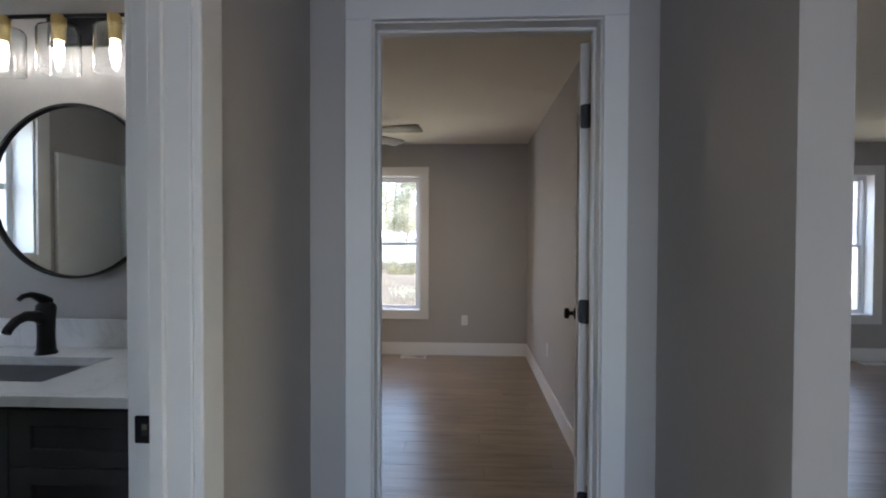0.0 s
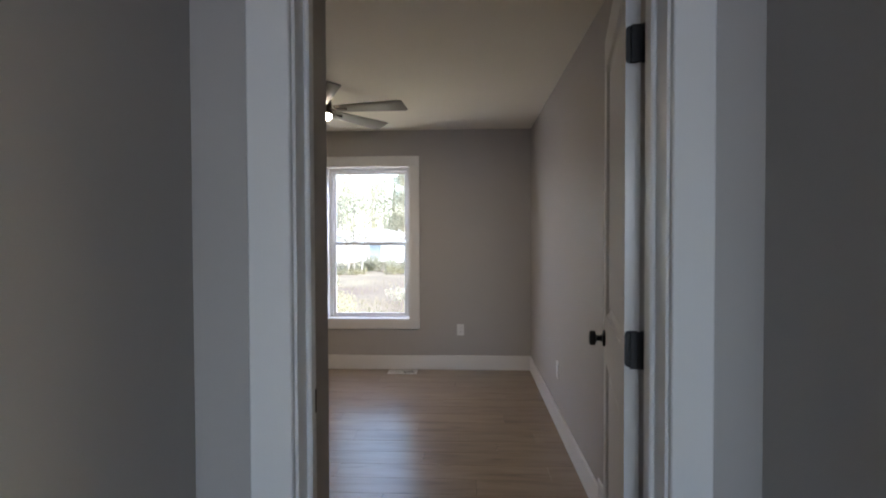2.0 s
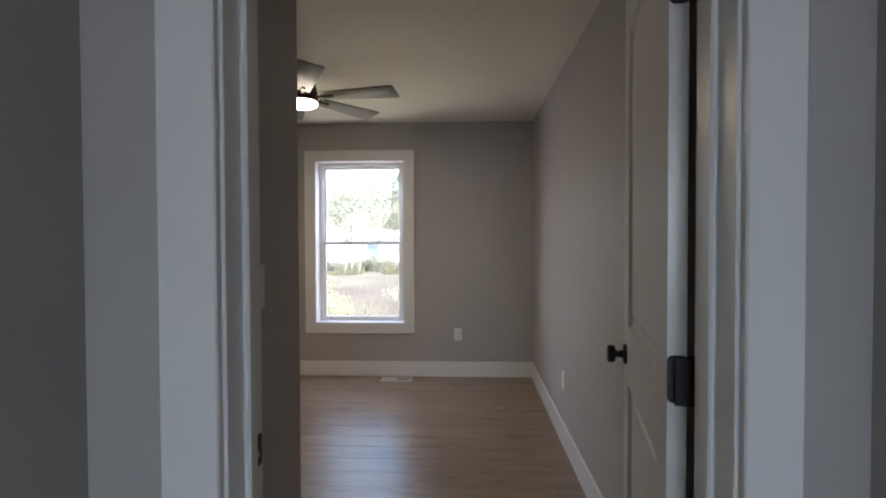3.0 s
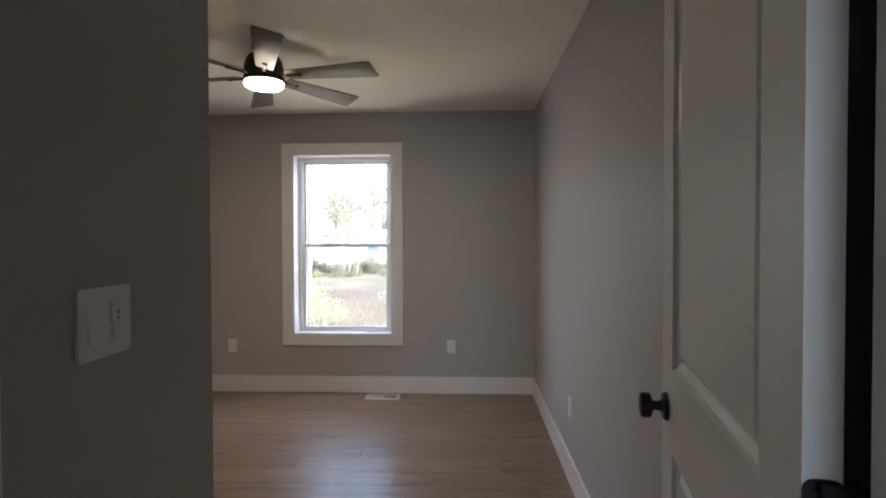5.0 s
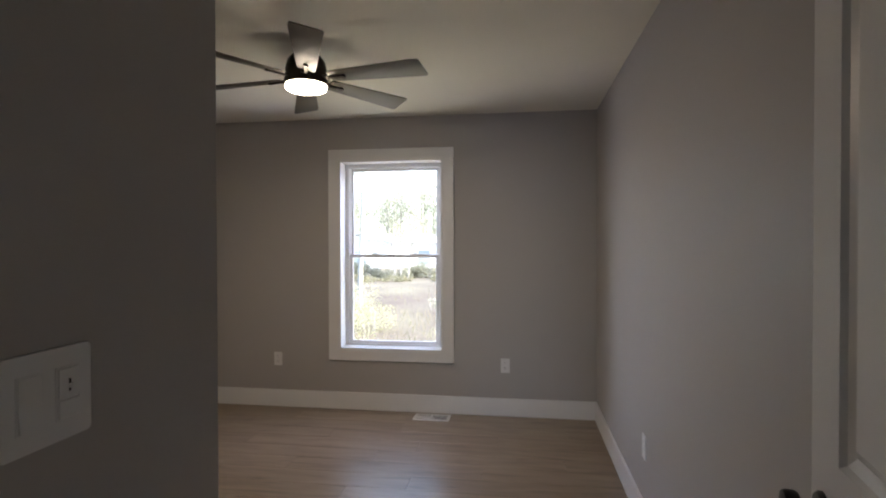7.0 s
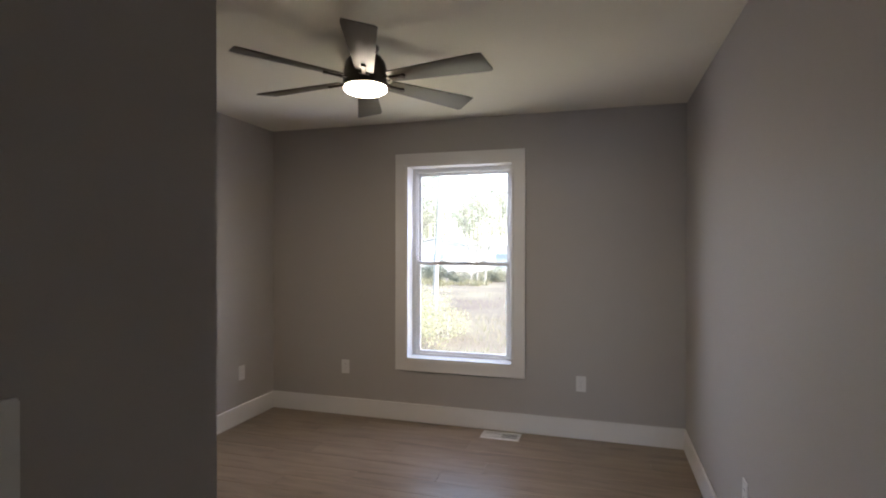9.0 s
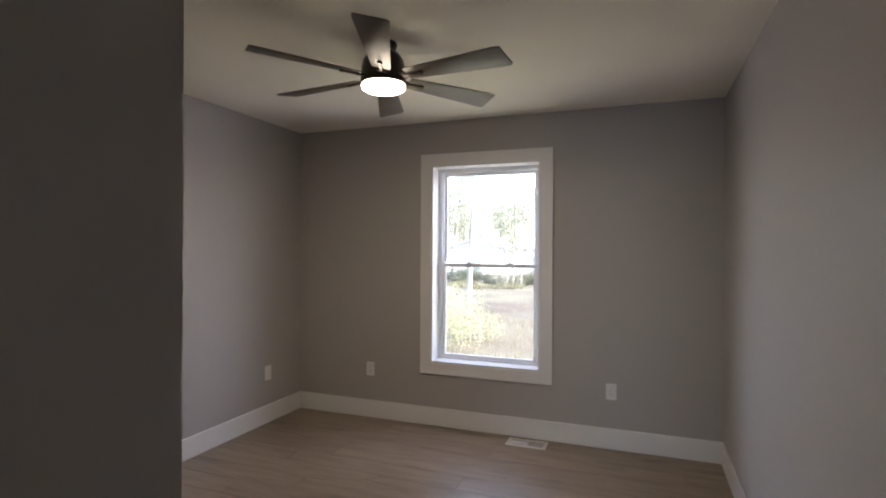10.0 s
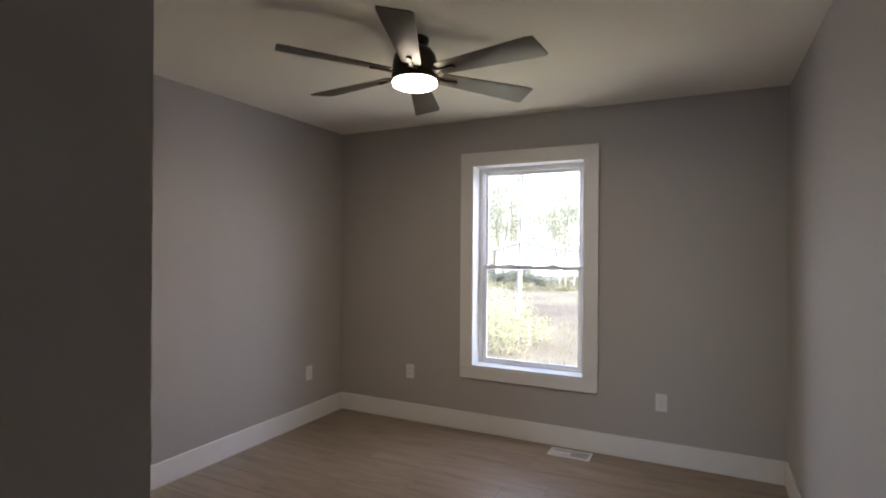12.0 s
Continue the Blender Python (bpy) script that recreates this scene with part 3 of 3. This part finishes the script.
# ---- outlets, switch, registers ----
def outlet():
    o = thing("outlet", "white duplex outlet plate low on the wall", "outlet", "bedroom outlets")
    part("cover_plate", prism(rounded(0.072, 0.115, 0.004), 0, 0.005, bevel=0.0012), PLATE, o)
    for z in (-0.0195, 0.0195):
        r = part("receptacle", prism(rounded(0.034, 0.028, 0.010), 0.005, 0.0065), PLATE, o, at=pose(0, z, 0))
        for x, hh in ((-0.0065, 0.008), (0.0065, 0.0065)):
            part("slot", boxes((x - 0.001, x + 0.001, 0.001, 0.001 + hh, 0.0064, 0.0068)), SLOT, r)
        part("ground_hole", lathe([(0, 0.0064), (0.0022, 0.0064), (0.0022, 0.0068), (0, 0.0068)], 10), SLOT, r, at=pose(0, -0.006, 0))
    part("screw", lathe([(0, 0.005), (0.003, 0.005), (0.002, 0.0062), (0, 0.0064)], 10), PLATE, o)
    return o


out_a = outlet()
out_a.matrix_basis = pose(0.436, NORTH - 0.0001, 0.408, 90, 0, 0)
copy_thing(out_a, pose(-1.500, NORTH - 0.0001, 0.408, 90, 0, 0))
copy_thing(out_a, pose(-2.2099, 6.012, 0.403, 90, 0, 90))
copy_thing(out_a, pose(1.1499, 4.836, 0.411, 90, 0, -90))

sw = thing("light_switch", "white two-gang switch plate with a rocker and a dimmer", "light switch", at=pose(-0.0329, 2.760, 1.210, 90, 0, 90))
part("cover_plate", prism(rounded(0.128, 0.118, 0.005), 0, 0.006, bevel=0.0015), PLATE, sw)
for x in (-0.027, 0.027):
    part("rocker_frame", hollow(x - 0.0185, x + 0.0185, -0.0345, 0.0345, x - 0.0165, x + 0.0165, -0.0325, 0.0325, 0.006, 0.0072), PLATE, sw)
bm = prism([(-0.032, 0.006), (0.032, 0.006), (0.032, 0.0075), (0.0, 0.0076), (-0.032, 0.0100)], -0.016, 0.016)
part("rocker", bm, PLATE, sw, "white rocker", at=pose(-0.027, 0, 0) @ Matrix(((0, 0, 1, 0), (1, 0, 0, 0), (0, 1, 0, 0), (0, 0, 0, 1))))
part("dimmer_body", boxes((0.0115, 0.0425, -0.006, 0.032, 0.006, 0.009), bevel=0.001), PLATE, sw)
part("dimmer_slot", boxes((0.0255, 0.0285, 0.002, 0.018, 0.009, 0.0094)), SLOT, sw)
part("dimmer_lever", boxes((0.0235, 0.0305, 0.006, 0.012, 0.0094, 0.013), bevel=0.001), PLATE, sw)
part("dimmer_paddle", boxes((0.0115, 0.0425, -0.032, -0.008, 0.006, 0.010), bevel=0.0015), PLATE, sw)

reg = thing("floor_register", "white metal floor register set in the planks", "floor register", at=pose(-0.143, 6.322, 0.0))
L, W = 0.145, 0.075
part("register_frame", hollow(-L, L, -W, W, -L + 0.022, L - 0.022, -W + 0.022, W - 0.022, 0.0002, 0.006, bevel=0.0012), PLATE, reg)
part("centre_bar", boxes((-0.006, 0.006, -W + 0.022, W - 0.022, 0.0013, 0.006)), PLATE, reg)
part("duct_shadow", boxes((-L + 0.02, L - 0.02, -W + 0.02, W - 0.02, -0.001, 0.0012)), SLOT, reg)
part("damper", boxes((-L + 0.022, -0.006, -0.030, 0.030, 0.0013, 0.0030)), PLATE, reg)
sl_me = mesh_of("slat", boxes((-0.0024, 0.0024, -W + 0.022, W - 0.022, 0.0013, 0.0052)), PLATE)
for side, tilt in ((-1, 38), (1, -38)):
    for i in range(9):
        o = new("slat", sl_me)
        o.parent, o.matrix_basis = reg, pose(side * (0.014 + i * 0.0128), 0, 0.0)

tagged(reg, group="floor registers")
copy_thing(reg, pose(-0.143 + SHIFT, 6.322, 0.0))

gr = thing("return_grille", "white slotted metal return grille low behind the door", "air grille", at=pose(1.1359, 3.40, 0.11, 0, 0, 0))
part("grille_frame", hollow(-0.20, 0.20, -0.098, 0.098, -0.18, 0.18, -0.080, 0.080, -0.008, 0, "yzx", bevel=0.0015), PLATE, gr)
# dark sheet put in for the shade behind the slats
part("grille_shade", boxes((-0.0012, -0.0002, -0.18, 0.18, -0.08, 0.08)), SLOT, gr)
gs = mesh_of("slat", boxes((-0.006, -0.0014, -0.004, 0.0028, -0.080, 0.080)), PLATE)
for i in range(28):
    o = new("slat", gs)
    o.parent, o.matrix_basis = gr, pose(0, -0.1735 + i * 0.01285, 0)


# ---- bathroom ----
VX, BACK = -0.93, 2.222
van = thing("bathroom_vanity", "charcoal shaker vanity cabinet against the bathroom wall", "vanity", at=pose(VX, BACK, 0))
part("body", boxes((-0.724, 0.724, -0.555, -0.002, 0.10, 0.92), (-0.70, 0.70, -0.48, -0.002, 0, 0.10)), CAB, van)


def shaker(nm, x0, x1, z0, z1):
    s = 0.058
    bm = hollow(x0, x1, z0, z1, x0 + s, x1 - s, z0 + s * 0.75, z1 - s * 0.75, -0.576, -0.5555, "xzy", bevel=0.0015)
    box(bm, x0 + s - 0.002, x1 - s + 0.002, -0.566, -0.5555, z0 + s * 0.75 - 0.002, z1 - s * 0.75 + 0.002)
    return part(nm, bm, CAB, van)


for x0, x1 in ((-0.72, -0.239), (0.239, 0.72)):
    for z0, z1 in ((0.765, 0.912), (0.45, 0.761), (0.115, 0.446)):
        shaker("drawer_front", x0, x1, z0, z1)
for x0, x1 in ((-0.235, -0.002), (0.002, 0.235)):
    shaker("cabinet_door", x0, x1, 0.115, 0.912)

top = thing("countertop", "white veined quartz counter with backsplash on the vanity", "countertop", at=pose(VX, BACK, 0.92))
sx, sy0, sy1 = 0.235, -0.465, -0.165
bm = hollow(-0.7245, 0.7245, -0.59, -0.003, -sx, sx, sy0, sy1, 0.001, 0.031, bevel=0.002)
part("slab", bm, QUARTZ, top)
part("backsplash", boxes((-0.7245, 0.7245, -0.022, -0.002, 0.0315, 0.134), bevel=0.0015), QUARTZ, top)
bm = bmesh.new()
box(bm, -sx - 0.012, sx + 0.012, sy0 - 0.012, sy1 + 0.012, -0.034, -0.022)
for d in ((-sx - 0.012, -sx, sy0 - 0.012, sy1 + 0.012), (sx, sx + 0.012, sy0 - 0.012, sy1 + 0.012), (-sx, sx, sy0 - 0.012, sy0), (-sx, sx, sy1, sy1 + 0.012)):
    box(bm, d[0], d[1], d[2], d[3], -0.022, 0.0005)
part("basin", bm, CERAMIC, top, "white ceramic undermount basin")

fau = thing("faucet", "matt black single-handle faucet on the counter", "faucet", at=pose(VX - 0.035, BACK - 0.125, 0.951) @ Matrix.Scale(1.1, 4))
part("column", lathe([(0, 0), (0.030, 0), (0.030, 0.006), (0.026, 0.012), (0.0235, 0.06), (0.025, 0.105), (0.028, 0.140), (0.026, 0.152), (0.020, 0.160), (0, 0.162)], 28), BLACK, fau, smooth=45)
part("spout", tube([(0, 0.0, 0.100), (0, -0.035, 0.122), (0, -0.075, 0.128), (0, -0.110, 0.118), (0, -0.135, 0.098), (0, -0.142, 0.088)], [0.020, 0.0175, 0.015, 0.0135, 0.0125, 0.0125], 14), BLACK, fau, smooth=50)
part("handle", tube([(0, 0.004, 0.160), (0, -0.020, 0.176), (0, -0.055, 0.190), (0, -0.085, 0.188), (0, -0.098, 0.180)], [0.019, 0.014, 0.009, 0.008, 0.007], 12), BLACK, fau, smooth=50)

mir = thing("round_mirror", "round wall mirror in a thin black metal frame", "mirror", at=pose(VX - 0.018, BACK - 0.002, 1.517, 90, 0, 0))
part("mirror_glass", lathe([(0, 0.012), (0.308, 0.012), (0.308, 0.004), (0, 0.004)], 72), MIRROR, mir, "silvered mirror glass")
part("mirror_frame", lathe([(0.306, 0.0), (0.316, 0.0), (0.316, 0.024), (0.3065, 0.024), (0.306, 0.0)], 72), BLACK, mir, smooth=35)

vl = thing("vanity_light", "black and brass three-lamp vanity light with clear glass shades", "wall light", at=pose(VX, BACK, 2.083))
part("back_plate", boxes((-0.11, 0.11, -0.022, -0.001, -0.042, 0.068), bevel=0.003), BLACK, vl)
part("arm", boxes((-0.010, 0.010, -0.095, -0.022, 0.018, 0.034), bevel=0.002), BLACK, vl)
part("bar", boxes((-0.25, 0.25, -0.104, -0.092, 0.022, 0.034), bevel=0.002), BLACK, vl)
for x in (-0.2, 0.0, 0.2):
    s = part("socket", lathe([(0, 0.028), (0.023, 0.028), (0.023, -0.012), (0.0205, -0.014), (0.0205, -0.058), (0, -0.058)], 24), BRASS, vl, "brushed brass socket", smooth=35, at=pose(x, -0.098, 0))
    g = part("shade", lathe([(0.020, -0.012), (0.060, -0.016), (0.066, -0.026), (0.066, -0.165), (0.0635, -0.165), (0.0635, -0.027), (0.058, -0.019), (0.020, -0.015), (0.020, -0.012)], 36), CLEAR, s, "clear glass cylinder shade", smooth=40)
    g.visible_shadow = False
    part("bulb", lathe([(0, -0.059), (0.012, -0.060), (0.014, -0.075), (0.017, -0.10), (0.012, -0.128), (0, -0.136)], 20), BULB, s, "glowing bulb", smooth=60)

tub = thing("bathtub", "white acrylic tub with a wall surround and corner shelves", "bathtub", at=pose(-2.0, -0.5, 0))
bm = hollow(0.004, 0.76, 0.004, 1.52, 0.07, 0.69, 0.06, 1.45, 0, 0.48, bevel=0.012)
box(bm, 0.06, 0.70, 0.05, 1.46, 0.02, 0.12)
part("tub_body", bm, ACRYLIC, tub)
part("surround_panel", boxes((0.002, 0.030, 0.004, 1.52, 0.485, 1.86), bevel=0.006), ACRYLIC, tub)
part("surround_panel", boxes((0.030, 0.76, 0.004, 0.030, 0.485, 1.86), bevel=0.006), ACRYLIC, tub)
for y in (0.62, 0.92):
    part("shelf_column", boxes((0.030, 0.060, y, y + 0.04, 0.485, 1.80), bevel=0.010), ACRYLIC, tub)
for z in (1.00, 1.29, 1.55):
    part("shelf", boxes((0.030, 0.13, 0.66, 0.92, z, z + 0.018), bevel=0.004), ACRYLIC, tub)


# ---- outside ----
def drop(y):
    """How far the land has fallen at y behind the house."""
    return min(max((y - 28) / 32, 0), 1) * 0.95


def field():
    bm = bmesh.new()
    bmesh.ops.create_grid(bm, x_segments=90, y_segments=90, size=1.0)
    for v in bm.verts:
        x, y = v.co.x, v.co.y
        wx, wy = math.copysign(abs(x) ** 3, x) * 1500, math.copysign(abs(y) ** 3, y) * 1500 + 20
        z = -0.55 - drop(wy) + 0.10 * noise.noise(Vector((wx * 0.15, wy * 0.15, 0)))
        v.co = Vector((wx, wy, z if abs(wx) < 200 and abs(wy) < 200 else -1.5))
    return bm


structure("ground", field(), GROUND, "dry leaf-strewn ground with patches of grass", "ground", smooth=60)


def leaf_cloud(bm, rng, centre, spread, count, size, droop=0.0):
    for _ in range(count):
        while True:
            p = Vector((rng.uniform(-1, 1), rng.uniform(-1, 1), rng.uniform(-1, 1)))
            if p.length < 1:
                break
        p = Vector(centre) + Vector((p.x * spread[0], p.y * spread[1], p.z * spread[2]))
        s = size * rng.uniform(0.6, 1.4)
        e = Euler((rng.uniform(0, 6.3), rng.uniform(0, 6.3), rng.uniform(0, 6.3))).to_matrix()
        q = [bm.verts.new(p + e @ Vector(c)) for c in ((-s, 0, 0), (0, -s * 0.5, 0.1 * s), (s, 0, 0), (0, s * 0.5, 0.1 * s))]
        bm.faces.new(q)


def tree(label, x, y, height, lean, leafmat, leaves, seed, radius=0.11, size=0.075, bark=None):
    rng = random.Random(seed)
    t = thing("tree", label, "tree", "trees outside", at=pose(x, y, -0.62 - drop(y)))
    bm = bmesh.new()
    pts = [Vector((lean * (k / 6) ** 1.5 * height * 0.2 + rng.uniform(-0.06, 0.06), rng.uniform(-0.08, 0.08), height * k / 6)) for k in range(7)]
    tube(pts, [radius * (1.25 - k / 5.6) for k in range(7)], 9, bm)
    tips = []
    for k in range(16):
        f = rng.uniform(0.28, 0.95)
        i = min(5, int(f * 6))
        base = pts[i].lerp(pts[i + 1], f * 6 - i)
        a, ln = rng.uniform(0, 6.3), height * rng.uniform(0.16, 0.34) * (1.15 - f * 0.6)
        tip = base + Vector((math.cos(a) * ln, math.sin(a) * ln, ln * rng.uniform(0.3, 0.9)))
        mid = base.lerp(tip, 0.5) + Vector((rng.uniform(-0.1, 0.1), rng.uniform(-0.1, 0.1), 0.08 * ln))
        r0 = radius * (1.1 - f) * 0.5
        tube([base, mid, tip], [r0, r0 * 0.6, r0 * 0.2], 6, bm)
        tips += [tip, mid.lerp(tip, 0.5)]
        for _ in range(2):
            t2 = mid + Vector((rng.uniform(-1, 1), rng.uniform(-1, 1), rng.uniform(0.1, 1))) * ln * 0.45
            tube([mid, t2], [r0 * 0.4, r0 * 0.15], 5, bm)
            tips.append(t2)
    part("trunk", bm, bark or BARK, t, "bare grey trunk with thin limbs", smooth=50)
    bm = bmesh.new()
    for p in tips:
        leaf_cloud(bm, rng, p, (height * 0.09, height * 0.09, height * 0.065), leaves // len(tips), size)
    part("crown", bm, leafmat, t, "sparse yellow-green leaves")
    return t


tree("slender tree with sparse yellow-green leaves", -4.3, 17.8, 8.5, 0.3, LEAF_P, 18000, 3, 0.07, 0.030, PALE_BARK)
for k, (tx, ty, th_, tl) in enumerate(((-6.5, 31.4, 5.6, -0.7), (-6.2, 31.8, 6.2, 0.1), (-5.7, 31.5, 5.2, 0.9))):
    tree("thin young tree with pale leaves at the hedge", tx, ty, th_, tl, LEAF_P, 4000, 5 + 40 * k, 0.04, 0.036)
tree("tall tree with thin pale leaves", -15.0, 46.0, 9.0, 0.5, LEAF_P, 12000, 8, 0.12, 0.050)
tree("small tree with brownish leaves beside the house", -4.2, 40.0, 7.0, 0.2, LEAF_P, 14000, 11, 0.10, 0.048)
tree("tall tree with greenish leaves", -13.5, 34.0, 11.0, 0.2, LEAF_P, 15000, 14, 0.13, 0.050)
tree("slender tree with pale leaves", 16.5, 24.0, 9.0, 0.2, LEAF_P, 3200, 17, 0.14, 0.11)
tree("slender tree with thin leaves", 19.5, 27.0, 9.0, -0.3, LEAF_Y, 3200, 19, 0.14, 0.11)


def bush(label, x, y, w, d, h, mat, count, size, seed):
    rng = random.Random(seed)
    b = thing("bush", label, "bush", "bushes outside", at=pose(x, y, -0.58 - drop(y)))
    bm = bmesh.new()
    for _ in range(int(10 + w * 5)):
        bx, by = rng.uniform(-w, w) * 0.8, rng.uniform(-d, d) * 0.8
        tube([(bx, by, 0), (bx + rng.uniform(-0.15, 0.15), by, h * rng.uniform(0.5, 1.0))], [0.012, 0.004], 5, bm)
    tagged(part("stems", bm, BARK, b), kind="stuff")
    bm = bmesh.new()
    for _ in range(14):
        hh = h * rng.uniform(0.45, 1.0)
        leaf_cloud(bm, rng, (rng.uniform(-w, w), rng.uniform(-d, d), hh * 0.55), (w * 0.34, d * 0.4, hh * 0.5), count // 14, size)
    part("leaves", bm, mat, b)


bush("yellow flowering weeds near the window", -3.15, 12.6, 0.85, 0.9, 1.25, LEAF_Y, 5200, 0.024, 31)
bush("yellow-green tall weeds in the field", -5.1, 14.2, 1.6, 1.2, 1.2, LEAF_Y, 7000, 0.025, 33)
bush("dry pale weeds in the field", -1.2, 17.0, 1.0, 0.9, 0.45, LEAF_P, 900, 0.035, 35)
for k in range(11):
    hr = random.Random(400 + k)
    bush("green-brown hedge bush along the far field", -14.0 + 1.85 * k + hr.uniform(-0.4, 0.4), 32.8 + hr.uniform(-0.8, 0.8), 1.25, 0.9, hr.uniform(0.65, 1.25), LEAF_G, 3200, 0.05, 40 + k)
for k in range(7):
    hr = random.Random(500 + k)
    bush("low dry brush at the foot of the hedge", -11.5 + 2.1 * k + hr.uniform(-0.6, 0.6), 28.5 + hr.uniform(-1.2, 1.6), 0.8, 0.7, hr.uniform(0.3, 0.6), STRAW, 1100, 0.04, 70 + k)
rng = random.Random(7)
bm = bmesh.new()
for _ in range(26000):
    gx, gy = rng.uniform(-10, 8), rng.uniform(8.5, 24)
    if rng.random() < (0.10 if gy > 17.5 + 1.5 * math.sin(gx) else 0.9):
        hh, a = rng.uniform(0.04, 0.22), rng.uniform(0, 6.3)
        o = Vector((gx, gy, -0.62))
        s = Vector((math.cos(a), math.sin(a), 0)) * 0.009
        tip = o + Vector((rng.uniform(-0.1, 0.1), rng.uniform(-0.1, 0.1), hh + 0.06))
        bm.faces.new([bm.verts.new(o - s), bm.verts.new(o + s), bm.verts.new(tip)])
tagged(new("grass", mesh_of("grass", bm, STRAW)), "dry pale grass blades on the field", "grass", kind="stuff")

hs = thing("house", "distant low white house with a front gable and a pale roof", "house", at=pose(0, 60.0, -1.52))
part("wall", boxes((-13.2, 3.0, 0, 9, 0, 2.9)), SIDING, hs, "white siding wall of the long side")
bm = bmesh.new()
g = [[bm.verts.new((x, y, z)) for x, z in ((-20.2, 0), (-13.2, 0), (-13.2, 2.85), (-16.7, 3.85), (-20.2, 2.85))] for y in (-2.0, 9.0)]
bm.faces.new(g[0])
bm.faces.new(g[1][::-1])
for k in range(5):
    bm.faces.new((g[0][k], g[1][k], g[1][(k + 1) % 5], g[0][(k + 1) % 5]))
part("gable_wing", bm, SIDING, hs, "white siding wing with a gable front")


def gable_roof(verts):
    """A slab 0.15 m thick over each slope given as four corners."""
    bm = bmesh.new()
    for q in verts:
        lo = [bm.verts.new(p) for p in q]
        hi = [bm.verts.new((p[0], p[1], p[2] + 0.15)) for p in q]
        bm.faces.new(lo[::-1])
        bm.faces.new(hi)
        for k in range(4):
            bm.faces.new((lo[k], lo[(k + 1) % 4], hi[(k + 1) % 4], hi[k]))
    return bm


part("roof", gable_roof([[(-13.0, -0.5, 2.86), (3.4, -0.5, 2.86), (3.4, 4.5, 3.75), (-13.0, 4.5, 3.75)],
                         [(-13.0, 4.5, 3.75), (3.4, 4.5, 3.75), (3.4, 9.5, 2.86), (-13.0, 9.5, 2.86)]]), ROOFM, hs, "pale grey roof in full sun")
part("gable_roof", gable_roof([[(-20.7, -2.4, 2.74), (-16.7, -2.4, 3.88), (-16.7, 9.3, 3.88), (-20.7, 9.3, 2.74)],
                               [(-16.7, -2.4, 3.88), (-12.7, -2.4, 2.74), (-12.7, 9.3, 2.74), (-16.7, 9.3, 3.88)]]), ROOFM, hs, "pale grey gable roof")
for x, y in ((-10.0, 0.0), (-4.6, 0.0), (0.4, 0.0), (-16.7, -2.0)):
    wn_ = part("window", boxes((x - 0.75, x + 0.75, y - 0.06, y - 0.002, 0.35, 2.15)), SIDING, hs)
    part("pane", boxes((x - 0.65, x + 0.65, y - 0.075, y - 0.061, 0.45, 2.05)), FARGLASS, wn_)
rng = random.Random(21)
bm = bmesh.new()
for _ in range(260):
    x, y = rng.uniform(-75, 75), rng.uniform(68, 95)
    hgt = rng.uniform(6, 12)
    tube([(x, y, -1.6), (x + rng.uniform(-0.5, 0.5), y, hgt)], [0.2, 0.05], 5, bm)
    for _k in range(5):
        leaf_cloud(bm, rng, (x + rng.uniform(-1.6, 1.6), y, hgt * rng.uniform(0.35, 0.95)), (1.5, 1.2, hgt * 0.13), 75, 0.17)
tagged(new("woods", mesh_of("woods", bm, LEAF_P)), "distant pale autumn woods behind the house", "woods", kind="stuff")


# ---- floor planks ----
plank_cache = {}


def plank_mesh(length):
    key = round(length, 3)
    if key not in plank_cache:
        g, b = 0.0009, 0.0006
        bm = bmesh.new()
        x1, y1 = key - g, 0.18 - g
        lo = [bm.verts.new(p) for p in ((g, g, -0.006), (x1, g, -0.006), (x1, y1, -0.006), (g, y1, -0.006))]
        md = [bm.verts.new((v.co.x, v.co.y, -b)) for v in lo]
        hi = [bm.verts.new(p) for p in ((g + b, g + b, 0), (x1 - b, g + b, 0), (x1 - b, y1 - b, 0), (g + b, y1 - b, 0))]
        bm.faces.new(hi)
        for r0, r1 in ((lo, md), (md, hi)):
            for k in range(4):
                bm.faces.new((r0[k], r0[(k + 1) % 4], r1[(k + 1) % 4], r1[k]))
        plank_cache[key] = mesh_of("plank", bm, OAK)
    return plank_cache[key]


def lay(x0, x1, y0, y1, seed):
    """Rows of planks along x, with staggered ends; rows keep to one common grid."""
    rng = random.Random(seed)
    k0 = math.floor((y0 - 5.09) / 0.18)
    k = k0
    while 5.09 + k * 0.18 < y1 - 1e-4:
        y = 5.09 + k * 0.18
        start = -0.09 + (0 if k == 0 else (k * 0.43 + rng.uniform(-0.12, 0.12))) % 1.22
        cuts = [x0] + [c for c in (start + 1.22 * j for j in range(-8, 9)) if x0 + 0.12 < c < x1 - 0.12] + [x1]
        for a, b in zip(cuts, cuts[1:]):
            o = new("plank", plank_mesh(b - a))
            o.parent, o.matrix_basis = floor, pose(a, y, 0)
        k += 1


lay(-2.2, 1.145, 3.15, 6.42, 1)
lay(-0.03, 1.145, 2.22, 3.10, 2)
lay(1.255, 6.0, 2.22, 6.42, 3)
structure("floor_hall", boxes((-0.084, 7.0, -3.0, 2.209, -0.0075, -0.001)), OAK, "pale oak plank floor in the hall", "floor")
structure("floor_bath", boxes((-2.0, -0.205, -0.5, 2.222, -0.0075, 0.0)), SLAB, "bathroom floor", "floor")
